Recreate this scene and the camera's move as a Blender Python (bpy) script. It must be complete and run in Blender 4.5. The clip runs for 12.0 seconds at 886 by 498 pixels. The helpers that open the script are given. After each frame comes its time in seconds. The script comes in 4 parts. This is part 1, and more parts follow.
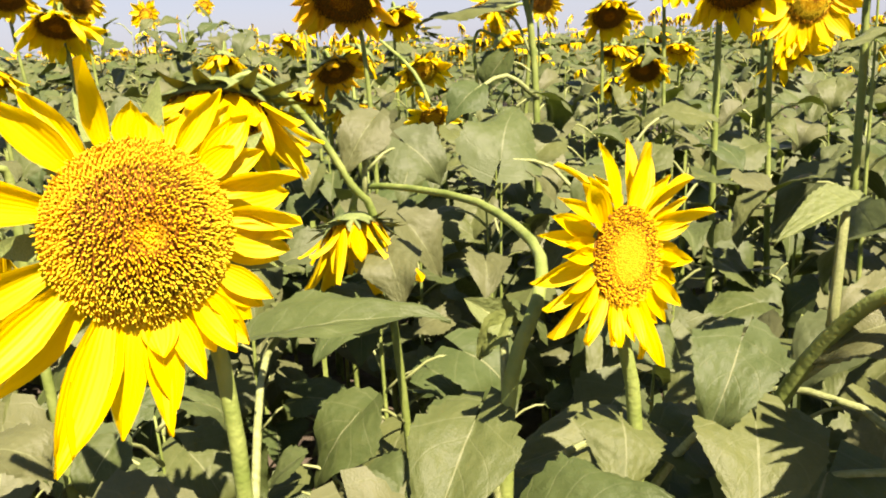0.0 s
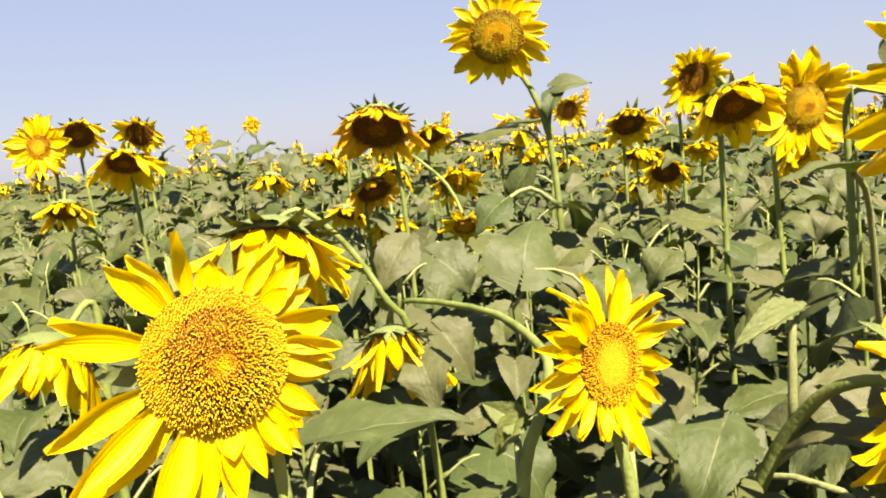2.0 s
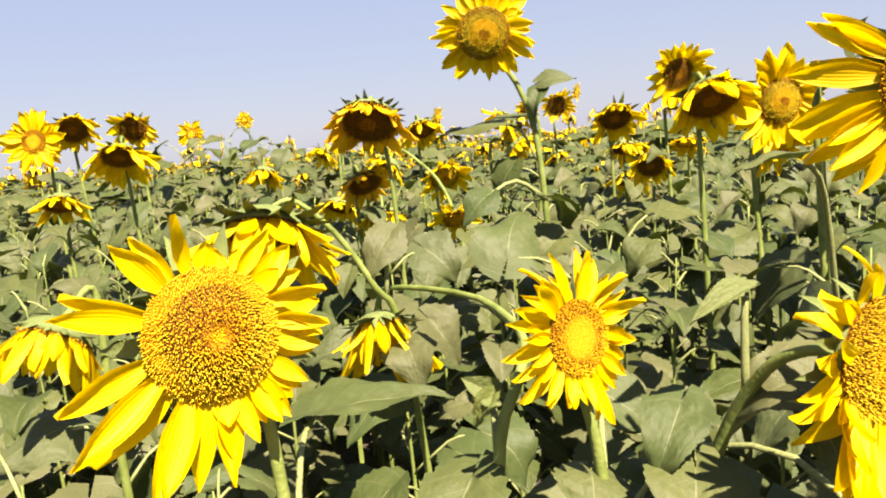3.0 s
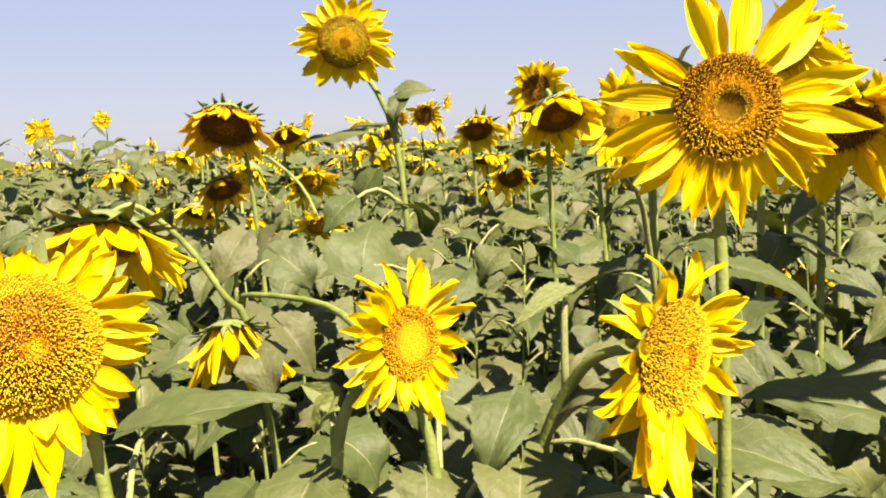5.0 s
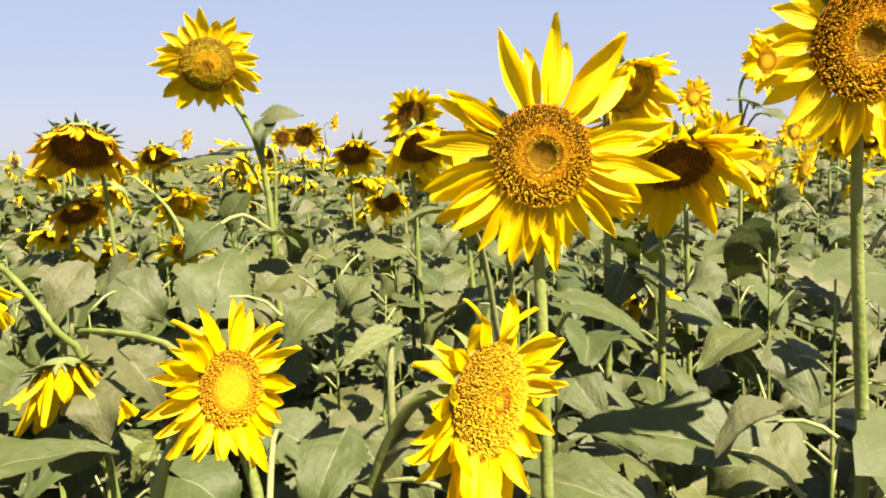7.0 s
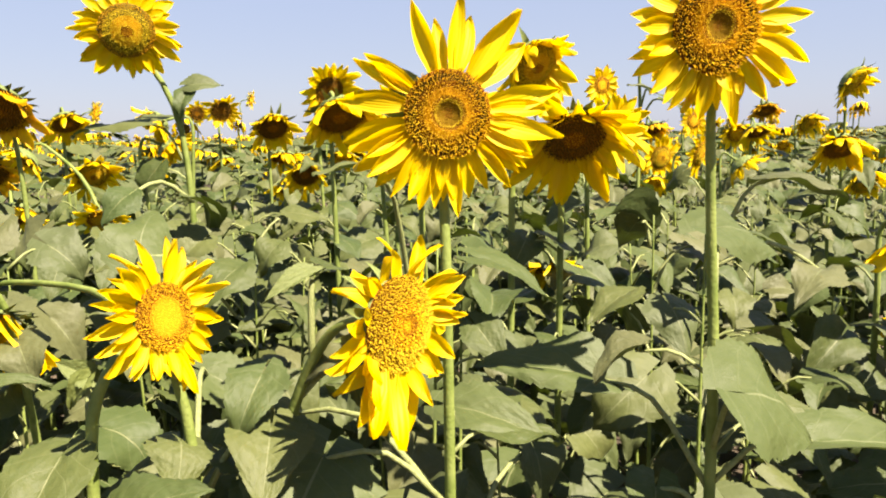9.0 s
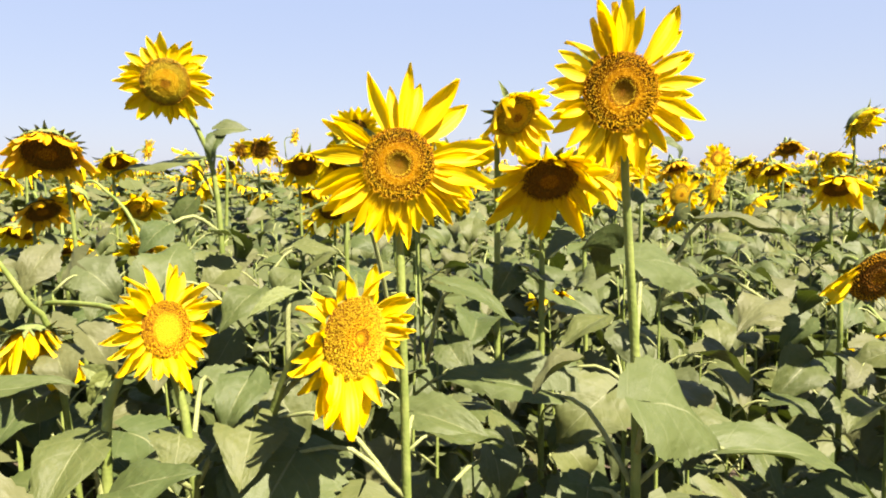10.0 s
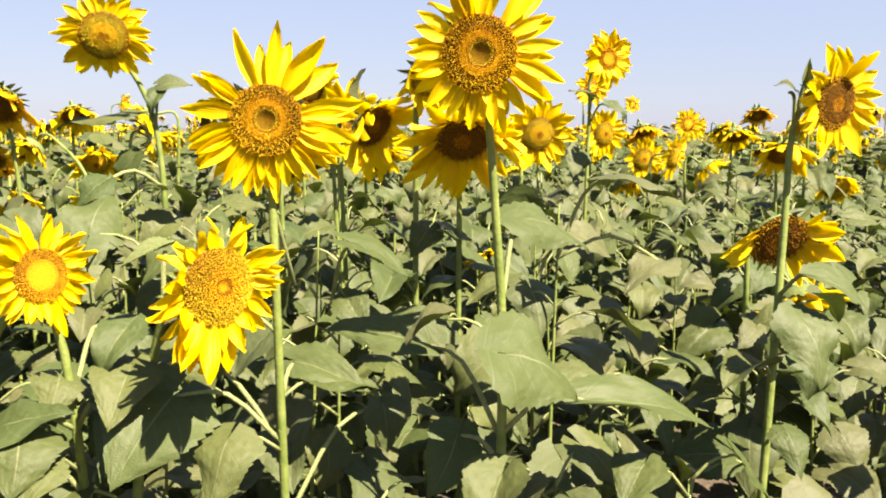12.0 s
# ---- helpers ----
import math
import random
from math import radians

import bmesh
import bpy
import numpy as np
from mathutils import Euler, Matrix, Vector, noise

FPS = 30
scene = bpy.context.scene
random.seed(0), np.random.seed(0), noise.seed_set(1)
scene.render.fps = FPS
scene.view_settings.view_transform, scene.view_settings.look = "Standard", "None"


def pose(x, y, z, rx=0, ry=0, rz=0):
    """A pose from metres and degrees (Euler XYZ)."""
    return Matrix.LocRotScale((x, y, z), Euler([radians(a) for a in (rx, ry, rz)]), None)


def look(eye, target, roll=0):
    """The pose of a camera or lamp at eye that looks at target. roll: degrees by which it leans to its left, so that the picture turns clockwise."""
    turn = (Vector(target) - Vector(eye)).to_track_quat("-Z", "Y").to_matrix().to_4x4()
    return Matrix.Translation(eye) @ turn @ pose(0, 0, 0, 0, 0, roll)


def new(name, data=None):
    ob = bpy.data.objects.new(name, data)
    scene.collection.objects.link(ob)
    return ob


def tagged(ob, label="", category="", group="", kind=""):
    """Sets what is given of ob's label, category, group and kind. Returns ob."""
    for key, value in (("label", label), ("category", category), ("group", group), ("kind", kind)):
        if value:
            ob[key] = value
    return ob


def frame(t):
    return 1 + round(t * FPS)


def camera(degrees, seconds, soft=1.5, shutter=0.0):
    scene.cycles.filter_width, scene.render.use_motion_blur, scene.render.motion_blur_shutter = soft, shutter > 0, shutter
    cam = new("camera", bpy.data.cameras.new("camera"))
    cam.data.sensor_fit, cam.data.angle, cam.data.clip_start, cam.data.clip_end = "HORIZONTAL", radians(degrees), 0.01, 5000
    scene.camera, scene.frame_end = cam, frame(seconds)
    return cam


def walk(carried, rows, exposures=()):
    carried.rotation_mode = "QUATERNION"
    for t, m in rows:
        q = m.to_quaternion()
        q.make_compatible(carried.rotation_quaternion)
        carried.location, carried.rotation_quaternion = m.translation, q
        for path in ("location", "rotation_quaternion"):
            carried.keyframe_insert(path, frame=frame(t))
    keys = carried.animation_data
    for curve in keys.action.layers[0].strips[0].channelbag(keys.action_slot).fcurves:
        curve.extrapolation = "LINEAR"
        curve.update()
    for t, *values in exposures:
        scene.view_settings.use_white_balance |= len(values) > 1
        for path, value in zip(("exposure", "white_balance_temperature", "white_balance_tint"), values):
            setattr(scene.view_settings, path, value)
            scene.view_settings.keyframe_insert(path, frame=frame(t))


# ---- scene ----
cam = camera(60.5, 12.0, 2.0)
PATH = [
    (0, (0.036, -0.008, 1.537), (-0.035, 1.921, 1.016), -2.3),
    (0.5, (0.048, -0.029, 1.55), (-0.076, 1.913, 1.091), -3.1),
    (1, (0.053, -0.067, 1.57), (-0.076, 1.895, 1.203), -3.7),
    (1.5, (0.057, -0.108, 1.585), (-0.084, 1.862, 1.275), -4.0),
    (2, (0.077, -0.152, 1.593), (-0.095, 1.823, 1.329), -5.2),
    (2.5, (0.097, -0.187, 1.587), (-0.063, 1.788, 1.31), -6.1),
    (2.7, (0.097, -0.205, 1.586), (-0.073, 1.768, 1.31), -5.6),
    (4.3, (0.125, -0.231, 1.583), (0.167, 1.748, 1.298), -3.7),
    (4.5, (0.135, -0.231, 1.582), (0.227, 1.746, 1.294), -3.8),
    (5, (0.145, -0.241, 1.585), (0.318, 1.731, 1.303), -3.7),
    (5.5, (0.162, -0.244, 1.588), (0.386, 1.725, 1.315), -4.0),
    (6, (0.179, -0.247, 1.59), (0.467, 1.713, 1.313), -4.3),
    (6.5, (0.204, -0.25, 1.604), (0.57, 1.701, 1.364), -3.3),
    (7, (0.229, -0.248, 1.609), (0.681, 1.684, 1.36), -2.5),
    (7.2, (0.235, -0.245, 1.61), (0.72, 1.679, 1.36), -2.5),
    (8.8, (0.227, -0.349, 1.601), (0.853, 1.534, 1.357), -1.0),
    (9, (0.198, -0.374, 1.573), (0.857, 1.492, 1.279), -0.9),
    (9.5, (0.161, -0.483, 1.556), (0.809, 1.389, 1.281), -1.1),
    (10, (0.275, -0.611, 1.59), (0.822, 1.302, 1.386), -0.8),
    (10.5, (0.354, -0.685, 1.613), (0.808, 1.256, 1.442), -1.3),
    (11, (0.409, -0.734, 1.604), (0.867, 1.201, 1.392), -1.9),
    (11.5, (0.442, -0.753, 1.583), (0.953, 1.161, 1.302), -1.7),
    (12, (0.469, -0.715, 1.583), (1.023, 1.183, 1.28), 0.3),
]
walk(cam, [(t, look(eye, target, roll)) for t, eye, target, roll in PATH], [(0, 2.2, 7350, 18), (2.5, 2.17, 7300, 18), (5.5, 2.18, 7400, 18.5), (7.2, 2.2, 7200, 17.5), (9, 2.2, 7150, 15.5), (9.9, 2.36, 7100, 15), (10.5, 2.33, 6970, 14), (11, 2.33, 6970, 14), (12, 2.34, 7150, 15.5)])

# ---------------------------------------------------------------- light
SUN_ELEVATION, SUN_AZIMUTH = radians(54), radians(150)   # azimuth clockwise from +y: the sun stands behind the path
world = bpy.data.worlds.new("sky")
scene.world = world
world.use_nodes = True
wn = world.node_tree.nodes
sky = wn.new("ShaderNodeTexSky")
sky.sky_type, sky.sun_disc = "NISHITA", False
sky.sun_elevation, sky.sun_rotation = SUN_ELEVATION, SUN_AZIMUTH
sky.air_density, sky.dust_density, sky.ozone_density = 1.0, 0.6, 1.5
haze = wn.new("ShaderNodeMix")                           # a hazy, pale sky
haze.data_type = "RGBA"
where = wn.new("ShaderNodeTexCoord")
height = wn.new("ShaderNodeSeparateXYZ")
thins = wn.new("ShaderNodeMapRange")                     # the haze thins towards the zenith
thins.inputs["From Min"].default_value, thins.inputs["From Max"].default_value = 0.42, 0.66
thins.inputs["To Min"].default_value, thins.inputs["To Max"].default_value = 0.8, 0.0
world.node_tree.links.new(where.outputs["Generated"], height.inputs[0])
world.node_tree.links.new(height.outputs[2], thins.inputs["Value"])
world.node_tree.links.new(thins.outputs["Result"], haze.inputs["Factor"])
veil = wn.new("ShaderNodeMix")                           # whitish at the horizon, bluer above
veil.data_type = "RGBA"
veil.inputs["A"].default_value, veil.inputs["B"].default_value = (2.7, 3.2, 4.38, 1), (2.13, 3.12, 5.38, 1)
rising = wn.new("ShaderNodeMapRange")
rising.inputs["From Min"].default_value, rising.inputs["From Max"].default_value = 0.02, 0.5
world.node_tree.links.new(height.outputs[2], rising.inputs["Value"])
world.node_tree.links.new(rising.outputs["Result"], veil.inputs["Factor"])
world.node_tree.links.new(veil.outputs["Result"], haze.inputs["B"])
world.node_tree.links.new(sky.outputs["Color"], haze.inputs["A"])
world.node_tree.links.new(haze.outputs["Result"], wn["Background"].inputs["Color"])
wn["Background"].inputs["Strength"].default_value = 0.0408

sun_data = bpy.data.lights.new("sun", "SUN")
sun_data.energy, sun_data.angle, sun_data.color = 5.0, radians(0.5), (1.0, 0.93, 0.8)
sun = new("sun", sun_data)
sun_from = Vector((math.sin(SUN_AZIMUTH) * math.cos(SUN_ELEVATION), math.cos(SUN_AZIMUTH) * math.cos(SUN_ELEVATION), math.sin(SUN_ELEVATION)))
sun.matrix_world = look(sun_from * 50, (0, 0, 0))


# ---------------------------------------------------------------- materials
def shader(name):
    m = bpy.data.materials.new(name)
    m.use_nodes = True
    return m, m.node_tree.nodes, m.node_tree.links, m.node_tree.nodes["Principled BSDF"]


def math_node(nodes, links, op, a, b=None, c=None):
    n = nodes.new("ShaderNodeMath")
    n.operation = op
    for i, v in enumerate((a, b, c)):
        if v is None:
            continue
        if isinstance(v, (int, float)):
            n.inputs[i].default_value = v
        else:
            links.new(v, n.inputs[i])
    return n.outputs[0]


def mix_colour(nodes, links, fac, a, b, blend="MIX"):
    n = nodes.new("ShaderNodeMix")
    n.data_type, n.blend_type = "RGBA", blend
    for sock, v in ((n.inputs["Factor"], fac), (n.inputs["A"], a), (n.inputs["B"], b)):
        if isinstance(v, (int, float)):
            sock.default_value = v
        elif isinstance(v, tuple):
            sock.default_value = (*v, 1.0)
        else:
            links.new(v, sock)
    return n.outputs["Result"]


def noise_node(nodes, links, scale, detail=3.0, source="Object"):
    co = nodes.new("ShaderNodeTexCoord")
    n = nodes.new("ShaderNodeTexNoise")
    n.inputs["Scale"].default_value, n.inputs["Detail"].default_value = scale, detail
    links.new(co.outputs[source], n.inputs["Vector"])
    return n.outputs["Fac"]


def ramp(nodes, links, fac, lo, hi):
    n = nodes.new("ShaderNodeMapRange")
    n.inputs["From Min"].default_value, n.inputs["From Max"].default_value = lo, hi
    links.new(fac, n.inputs["Value"])
    return n.outputs["Result"]


def see_through(nodes, links, bsdf, colour, share):
    """Lets part of the light shine through a thin leaf or petal."""
    tr = nodes.new("ShaderNodeBsdfTranslucent")
    if isinstance(colour, tuple):
        tr.inputs["Color"].default_value = (*colour, 1)
    else:
        links.new(colour, tr.inputs["Color"])
    mix = nodes.new("ShaderNodeMixShader")
    mix.inputs[0].default_value = share
    links.new(bsdf.outputs[0], mix.inputs[1])
    links.new(tr.outputs[0], mix.inputs[2])
    links.new(mix.outputs[0], nodes["Material Output"].inputs["Surface"])


def add_bump(nodes, links, bsdf, height, strength, distance=0.002):
    b = nodes.new("ShaderNodeBump")
    b.inputs["Strength"].default_value, b.inputs["Distance"].default_value = strength, distance
    links.new(height, b.inputs["Height"])
    links.new(b.outputs[0], bsdf.inputs["Normal"])


def leaf_material(name, dark, light, vein, random_source="object"):
    m, n, l, p = shader(name)
    uv = n.new("ShaderNodeTexCoord")
    sep = n.new("ShaderNodeSeparateXYZ")
    l.new(uv.outputs["UV"], sep.inputs[0])
    across = math_node(n, l, "ABSOLUTE", math_node(n, l, "SUBTRACT", sep.outputs[0], 0.5))   # 0 midrib .. 0.5 edge
    along = sep.outputs[1]
    rib = math_node(n, l, "LESS_THAN", across, math_node(n, l, "MULTIPLY_ADD", along, -0.009, 0.013))
    phase = math_node(n, l, "MULTIPLY", math_node(n, l, "MULTIPLY_ADD", across, -0.85, along), 4.6)
    saw = math_node(n, l, "ABSOLUTE", math_node(n, l, "SUBTRACT", math_node(n, l, "FRACT", phase), 0.5))
    side = math_node(n, l, "SMOOTH_MIN", math_node(n, l, "MULTIPLY", saw, 20.0), 1.0, 0.2)
    side = math_node(n, l, "SUBTRACT", 1.0, side)
    veins = math_node(n, l, "MAXIMUM", rib, math_node(n, l, "MULTIPLY", side, 0.3))
    if random_source == "even":
        info = n.new("ShaderNodeValue")
        info.outputs[0].default_value = 0.6
        rnd = info.outputs[0]
    else:
        info = n.new("ShaderNodeObjectInfo") if random_source == "object" else n.new("ShaderNodeNewGeometry")
        rnd = info.outputs["Random"] if random_source == "object" else info.outputs["Random Per Island"]
    grain = noise_node(n, l, 9.0, 4.0)
    fine = noise_node(n, l, 60.0, 3.0)
    tone = math_node(n, l, "MULTIPLY_ADD", rnd, 0.65, math_node(n, l, "MULTIPLY", ramp(n, l, grain, 0.25, 0.75), 0.3))
    base = mix_colour(n, l, tone, dark, light)
    dusty = math_node(n, l, "GREATER_THAN", math_node(n, l, "FRACT", math_node(n, l, "MULTIPLY", rnd, 7.3)), 0.62)
    base = mix_colour(n, l, math_node(n, l, "MULTIPLY", dusty, 0.5), base, (0.086, 0.084, 0.041))
    cool = math_node(n, l, "GREATER_THAN", math_node(n, l, "FRACT", math_node(n, l, "MULTIPLY", rnd, 13.7)), 0.6)
    base = mix_colour(n, l, math_node(n, l, "MULTIPLY", cool, 0.45), base, (0.032, 0.054, 0.016))
    base = mix_colour(n, l, math_node(n, l, "MULTIPLY", ramp(n, l, fine, 0.45, 0.75), 0.2), base, (0.085, 0.089, 0.044))
    blotch = ramp(n, l, noise_node(n, l, 23.0, 5.0), 0.5, 0.68)
    base = mix_colour(n, l, math_node(n, l, "MULTIPLY", blotch, 0.16), base, (0.024, 0.038, 0.010))
    base = mix_colour(n, l, veins, base, vein)
    l.new(base, p.inputs["Base Color"])
    p.inputs["Roughness"].default_value = 0.55
    p.inputs["Specular IOR Level"].default_value = 0.22
    quilt = n.new("ShaderNodeTexVoronoi")
    quilt.feature = "SMOOTH_F1"
    quilt.inputs["Scale"].default_value = 11.0
    l.new(uv.outputs["UV"], quilt.inputs["Vector"])
    height = math_node(n, l, "MULTIPLY_ADD", veins, -0.7, math_node(n, l, "MULTIPLY", fine, 0.5))
    height = math_node(n, l, "MULTIPLY_ADD", quilt.outputs["Distance"], -1.3, height)
    add_bump(n, l, p, height, 0.4, 0.004)
    see_through(n, l, p, mix_colour(n, l, 0.6, base, (0.16, 0.24, 0.01)), 0.08)
    return m


def petal_material(name, deep, light):
    m, n, l, p = shader(name)
    uv = n.new("ShaderNodeTexCoord")
    sep = n.new("ShaderNodeSeparateXYZ")
    l.new(uv.outputs["UV"], sep.inputs[0])
    stripes = math_node(n, l, "SINE", math_node(n, l, "MULTIPLY", sep.outputs[0], 44.0))
    info = n.new("ShaderNodeObjectInfo")
    blot = noise_node(n, l, 4.0, 3.0)
    tone = math_node(n, l, "MULTIPLY_ADD", info.outputs["Random"], 0.4, math_node(n, l, "MULTIPLY", blot, 0.3))
    tone = math_node(n, l, "MULTIPLY_ADD", sep.outputs[1], 0.35, tone)
    base = mix_colour(n, l, tone, deep, light)
    base = mix_colour(n, l, math_node(n, l, "MULTIPLY_ADD", stripes, 0.05, 0.05), base, deep)
    l.new(base, p.inputs["Base Color"])
    p.inputs["Roughness"].default_value = 0.55
    p.inputs["Specular IOR Level"].default_value = 0.25
    add_bump(n, l, p, stripes, 0.2, 0.0012)
    see_through(n, l, p, base, 0.48)
    return m


def plain_material(name, dark, light, scale, rough=0.7, bump=0.4, island=False, relief=0.002):
    m, n, l, p = shader(name)
    f = ramp(n, l, noise_node(n, l, scale, 4.0), 0.3, 0.7)
    if island:
        g = n.new("ShaderNodeNewGeometry")
        f = math_node(n, l, "MULTIPLY_ADD", g.outputs["Random Per Island"], 0.7, math_node(n, l, "MULTIPLY", f, 0.3))
    base = mix_colour(n, l, f, dark, light)
    l.new(base, p.inputs["Base Color"])
    p.inputs["Roughness"].default_value = rough
    p.inputs["Specular IOR Level"].default_value = 0.06 if island else 0.3
    add_bump(n, l, p, noise_node(n, l, scale * 6, 2.0), bump, relief)
    return m


LEAF = leaf_material("sunflower_leaf", (0.029, 0.044, 0.009), (0.077, 0.086, 0.027), (0.107, 0.117, 0.052))
LEAF_EVEN = leaf_material("clean_leaf", (0.030, 0.047, 0.010), (0.065, 0.080, 0.026), (0.096, 0.110, 0.050), "even")
LEAF_FRESH = leaf_material("young_leaf", (0.120, 0.173, 0.024), (0.203, 0.239, 0.054), (0.227, 0.251, 0.095))
CROP_LEAF = leaf_material("crop_leaf", (0.036, 0.050, 0.011), (0.085, 0.095, 0.033), (0.103, 0.115, 0.050), "island")
PETAL = petal_material("ray_petal", (0.61, 0.4, 0.001), (0.72, 0.545, 0.003))
PETAL_OLD = petal_material("faded_petal", (0.56, 0.29, 0.003), (0.7, 0.44, 0.008))
STALK = plain_material("leaf_stalk", (0.126, 0.149, 0.044), (0.214, 0.233, 0.095), 25.0, 0.65, 0.5)
STEM = plain_material("hairy_stem", (0.085, 0.12, 0.02), (0.165, 0.2, 0.05), 25.0, 0.65, 0.7)
SEPAL = plain_material("bract", (0.082, 0.114, 0.025), (0.151, 0.183, 0.056), 30.0, 0.65, 0.5)
GOLD = plain_material("floret_tip", (0.604, 0.320, 0.006), (0.756, 0.487, 0.019), 40.0, 0.6, 0.3, True)
LEMON = plain_material("unopened_floret", (0.655, 0.420, 0.010), (0.756, 0.555, 0.033), 40.0, 0.6, 0.3, True)
OLIVE = plain_material("green_floret", (0.110, 0.081, 0.009), (0.207, 0.155, 0.020), 40.0, 0.65, 0.3, True)
AMBER = plain_material("amber_floret", (0.378, 0.168, 0.006), (0.537, 0.285, 0.010), 40.0, 0.7, 0.3, True)
RUST = plain_material("floret_tube", (0.126, 0.048, 0.005), (0.275, 0.111, 0.009), 40.0, 0.7, 0.3, True)
UMBER = plain_material("seed_floret", (0.065, 0.039, 0.007), (0.162, 0.100, 0.015), 40.0, 0.75, 0.4, True)
OCHRE = plain_material("ochre_floret", (0.462, 0.320, 0.010), (0.655, 0.479, 0.025), 40.0, 0.7, 0.3, True)
PIT = plain_material("closed_floret", (0.13, 0.07, 0.003), (0.22, 0.13, 0.006), 40.0, 0.7, 0.3, True)
SOIL = plain_material("dry_soil", (0.035, 0.027, 0.017), (0.08, 0.06, 0.04), 3.0, 0.95, 0.9, relief=0.03)
CROP_YELLOW = plain_material("crop_petal", (0.55, 0.3, 0.003), (0.74, 0.52, 0.008), 5.0, 0.6, 0.1, True)


# ---------------------------------------------------------------- meshes
def mesh_of(name, verts, faces, materials, slots=None, uvs=None, smooth=True):
    me = bpy.data.meshes.new(name)
    me.from_pydata([tuple(v) for v in verts], [], faces)
    for m in materials:
        me.materials.append(m)
    if slots is not None:
        me.polygons.foreach_set("material_index", slots)
    if uvs is not None:
        layer = me.uv_layers.new(name="UVMap")
        idx = np.empty(len(me.loops), dtype=np.int32)
        me.loops.foreach_get("vertex_index", idx)
        layer.data.foreach_set("uv", np.asarray(uvs, dtype=np.float32)[idx].ravel())
    me.polygons.foreach_set("use_smooth", [smooth] * len(me.polygons))
    me.update()
    return me


def grid_faces(rows, cols):
    return [(i * cols + j, i * cols + j + 1, (i + 1) * cols + j + 1, (i + 1) * cols + j) for i in range(rows - 1) for j in range(cols - 1)]


def blade_mesh(rng, arch, fold, wave, name="leaf", material=None, rows=31, half=5):
    """A heart-shaped, toothed sunflower leaf, 1 long along y from its petiole, 1 wide; arch: degrees it bends down from base to tip."""
    verts, uvs = [], []
    cols = 2 * half + 1
    ph = rng.uniform(0, 6.28)
    y = z = 0.0
    ang = radians(arch * 0.25)
    skew = rng.uniform(-0.06, 0.06)
    shoulder = rng.uniform(0.18, 0.27)                   # where the blade is widest
    lobes = [(rng.uniform(0.02, 0.07), rng.uniform(8, 15), rng.uniform(0, 6.28)) for _ in range(2)]
    patch = rng.uniform(0, 50)
    bow = rng.uniform(-0.4, 0.4)
    for i in range(rows):
        s = i / (rows - 1)
        if i:
            y += math.cos(ang) / (rows - 1)
            z += math.sin(ang) / (rows - 1)
            ang -= radians(arch) / (rows - 1)
        if s < shoulder:
            w = 0.5 * (0.06 + 0.94 * (s / shoulder) ** 0.5)
        else:
            u = (s - shoulder) / (1 - shoulder)
            w = 0.5 * (1 - u) ** 1.12 * (1 + 0.42 * u)
        tooth = rng.uniform(0.02, 0.1) if i % 2 else -rng.uniform(0.0, 0.05)
        for j in range(cols):
            c = (j - half) / half
            cc = abs(c)
            amp, freq, sh = lobes[0 if c < 0 else 1]
            edge = 1 + amp * cc * math.sin(freq * s + sh) + (tooth if cc == 1 else 0)
            x = c * w * edge + skew * math.sin(3.1 * s)
            back = 0.3 * cc ** 1.5 * (1 - s) ** 3 + (0.02 if cc == 1 and i % 2 else 0)
            lift = fold * cc * w + wave * cc * cc * math.sin(9 * s + ph + (1.9 if c > 0 else 0)) * (0.4 + 0.6 * (1 - s))
            lift -= 0.3 * w * max(0.0, cc - 0.45) ** 1.5
            pucker = 0.008 * math.sin(22 * (s - 0.55 * cc) + ph) * (1 - cc) * (1 - s)
            crumple = 0.07 * noise.noise((x * 2.6 + patch, s * 2.6, 0)) * (0.25 + cc) + 0.018 * noise.noise((x * 8 + patch, s * 8, 3)) * (0.3 + cc) * (1 - 0.6 * s)
            ca, sa = math.cos(ang), math.sin(ang)
            h = lift + pucker + crumple + bow * x * x * (1 if c > 0 else -0.6)
            verts.append((x, y - back * ca - sa * h, z - back * sa + ca * h))
            uvs.append((0.5 + 0.5 * c, s))
    me = mesh_of(name, verts, grid_faces(rows, cols), [material or LEAF], uvs=uvs)
    return me


def petal_mesh(rng, bend, curl, twist, material, rows=9, cols=5, sharp=1.0):
    """A ray petal, 1 long along y, about 1 wide (scaled down when it is placed)."""
    verts, uvs = [], []
    off = rng.uniform(-0.12, 0.12)
    notch = rng.uniform(0, 0.05)
    for i in range(rows):
        s = i / (rows - 1)
        w = 0.5 * min(1.0, 0.42 + 1.7 * s) * (1 - max(0.0, (s - 0.38) / 0.62) ** (1.35 + 0.38 * sharp)) * (0.92 + 0.25 * s) + 0.01
        tw = twist * s
        for j in range(cols):
            c = 2 * j / (cols - 1) - 1
            x = c * w
            z = curl * (c * c) * 0.3 * (0.5 + s) - (0.07 if abs(c) == 0.5 else 0.0) * (1 - 0.7 * s)
            x, z = x * math.cos(tw) - z * math.sin(tw), x * math.sin(tw) + z * math.cos(tw)
            z = z * 0.3 - bend * s * s
            verts.append((x + off * s * s, s * (1 - 0.25 * abs(bend) * s) - notch * (s > 0.95) * (abs(c) < 0.3), z))
            uvs.append((0.5 + 0.5 * c, s))
    return mesh_of("petal", verts, grid_faces(rows, cols), [material], uvs=uvs)


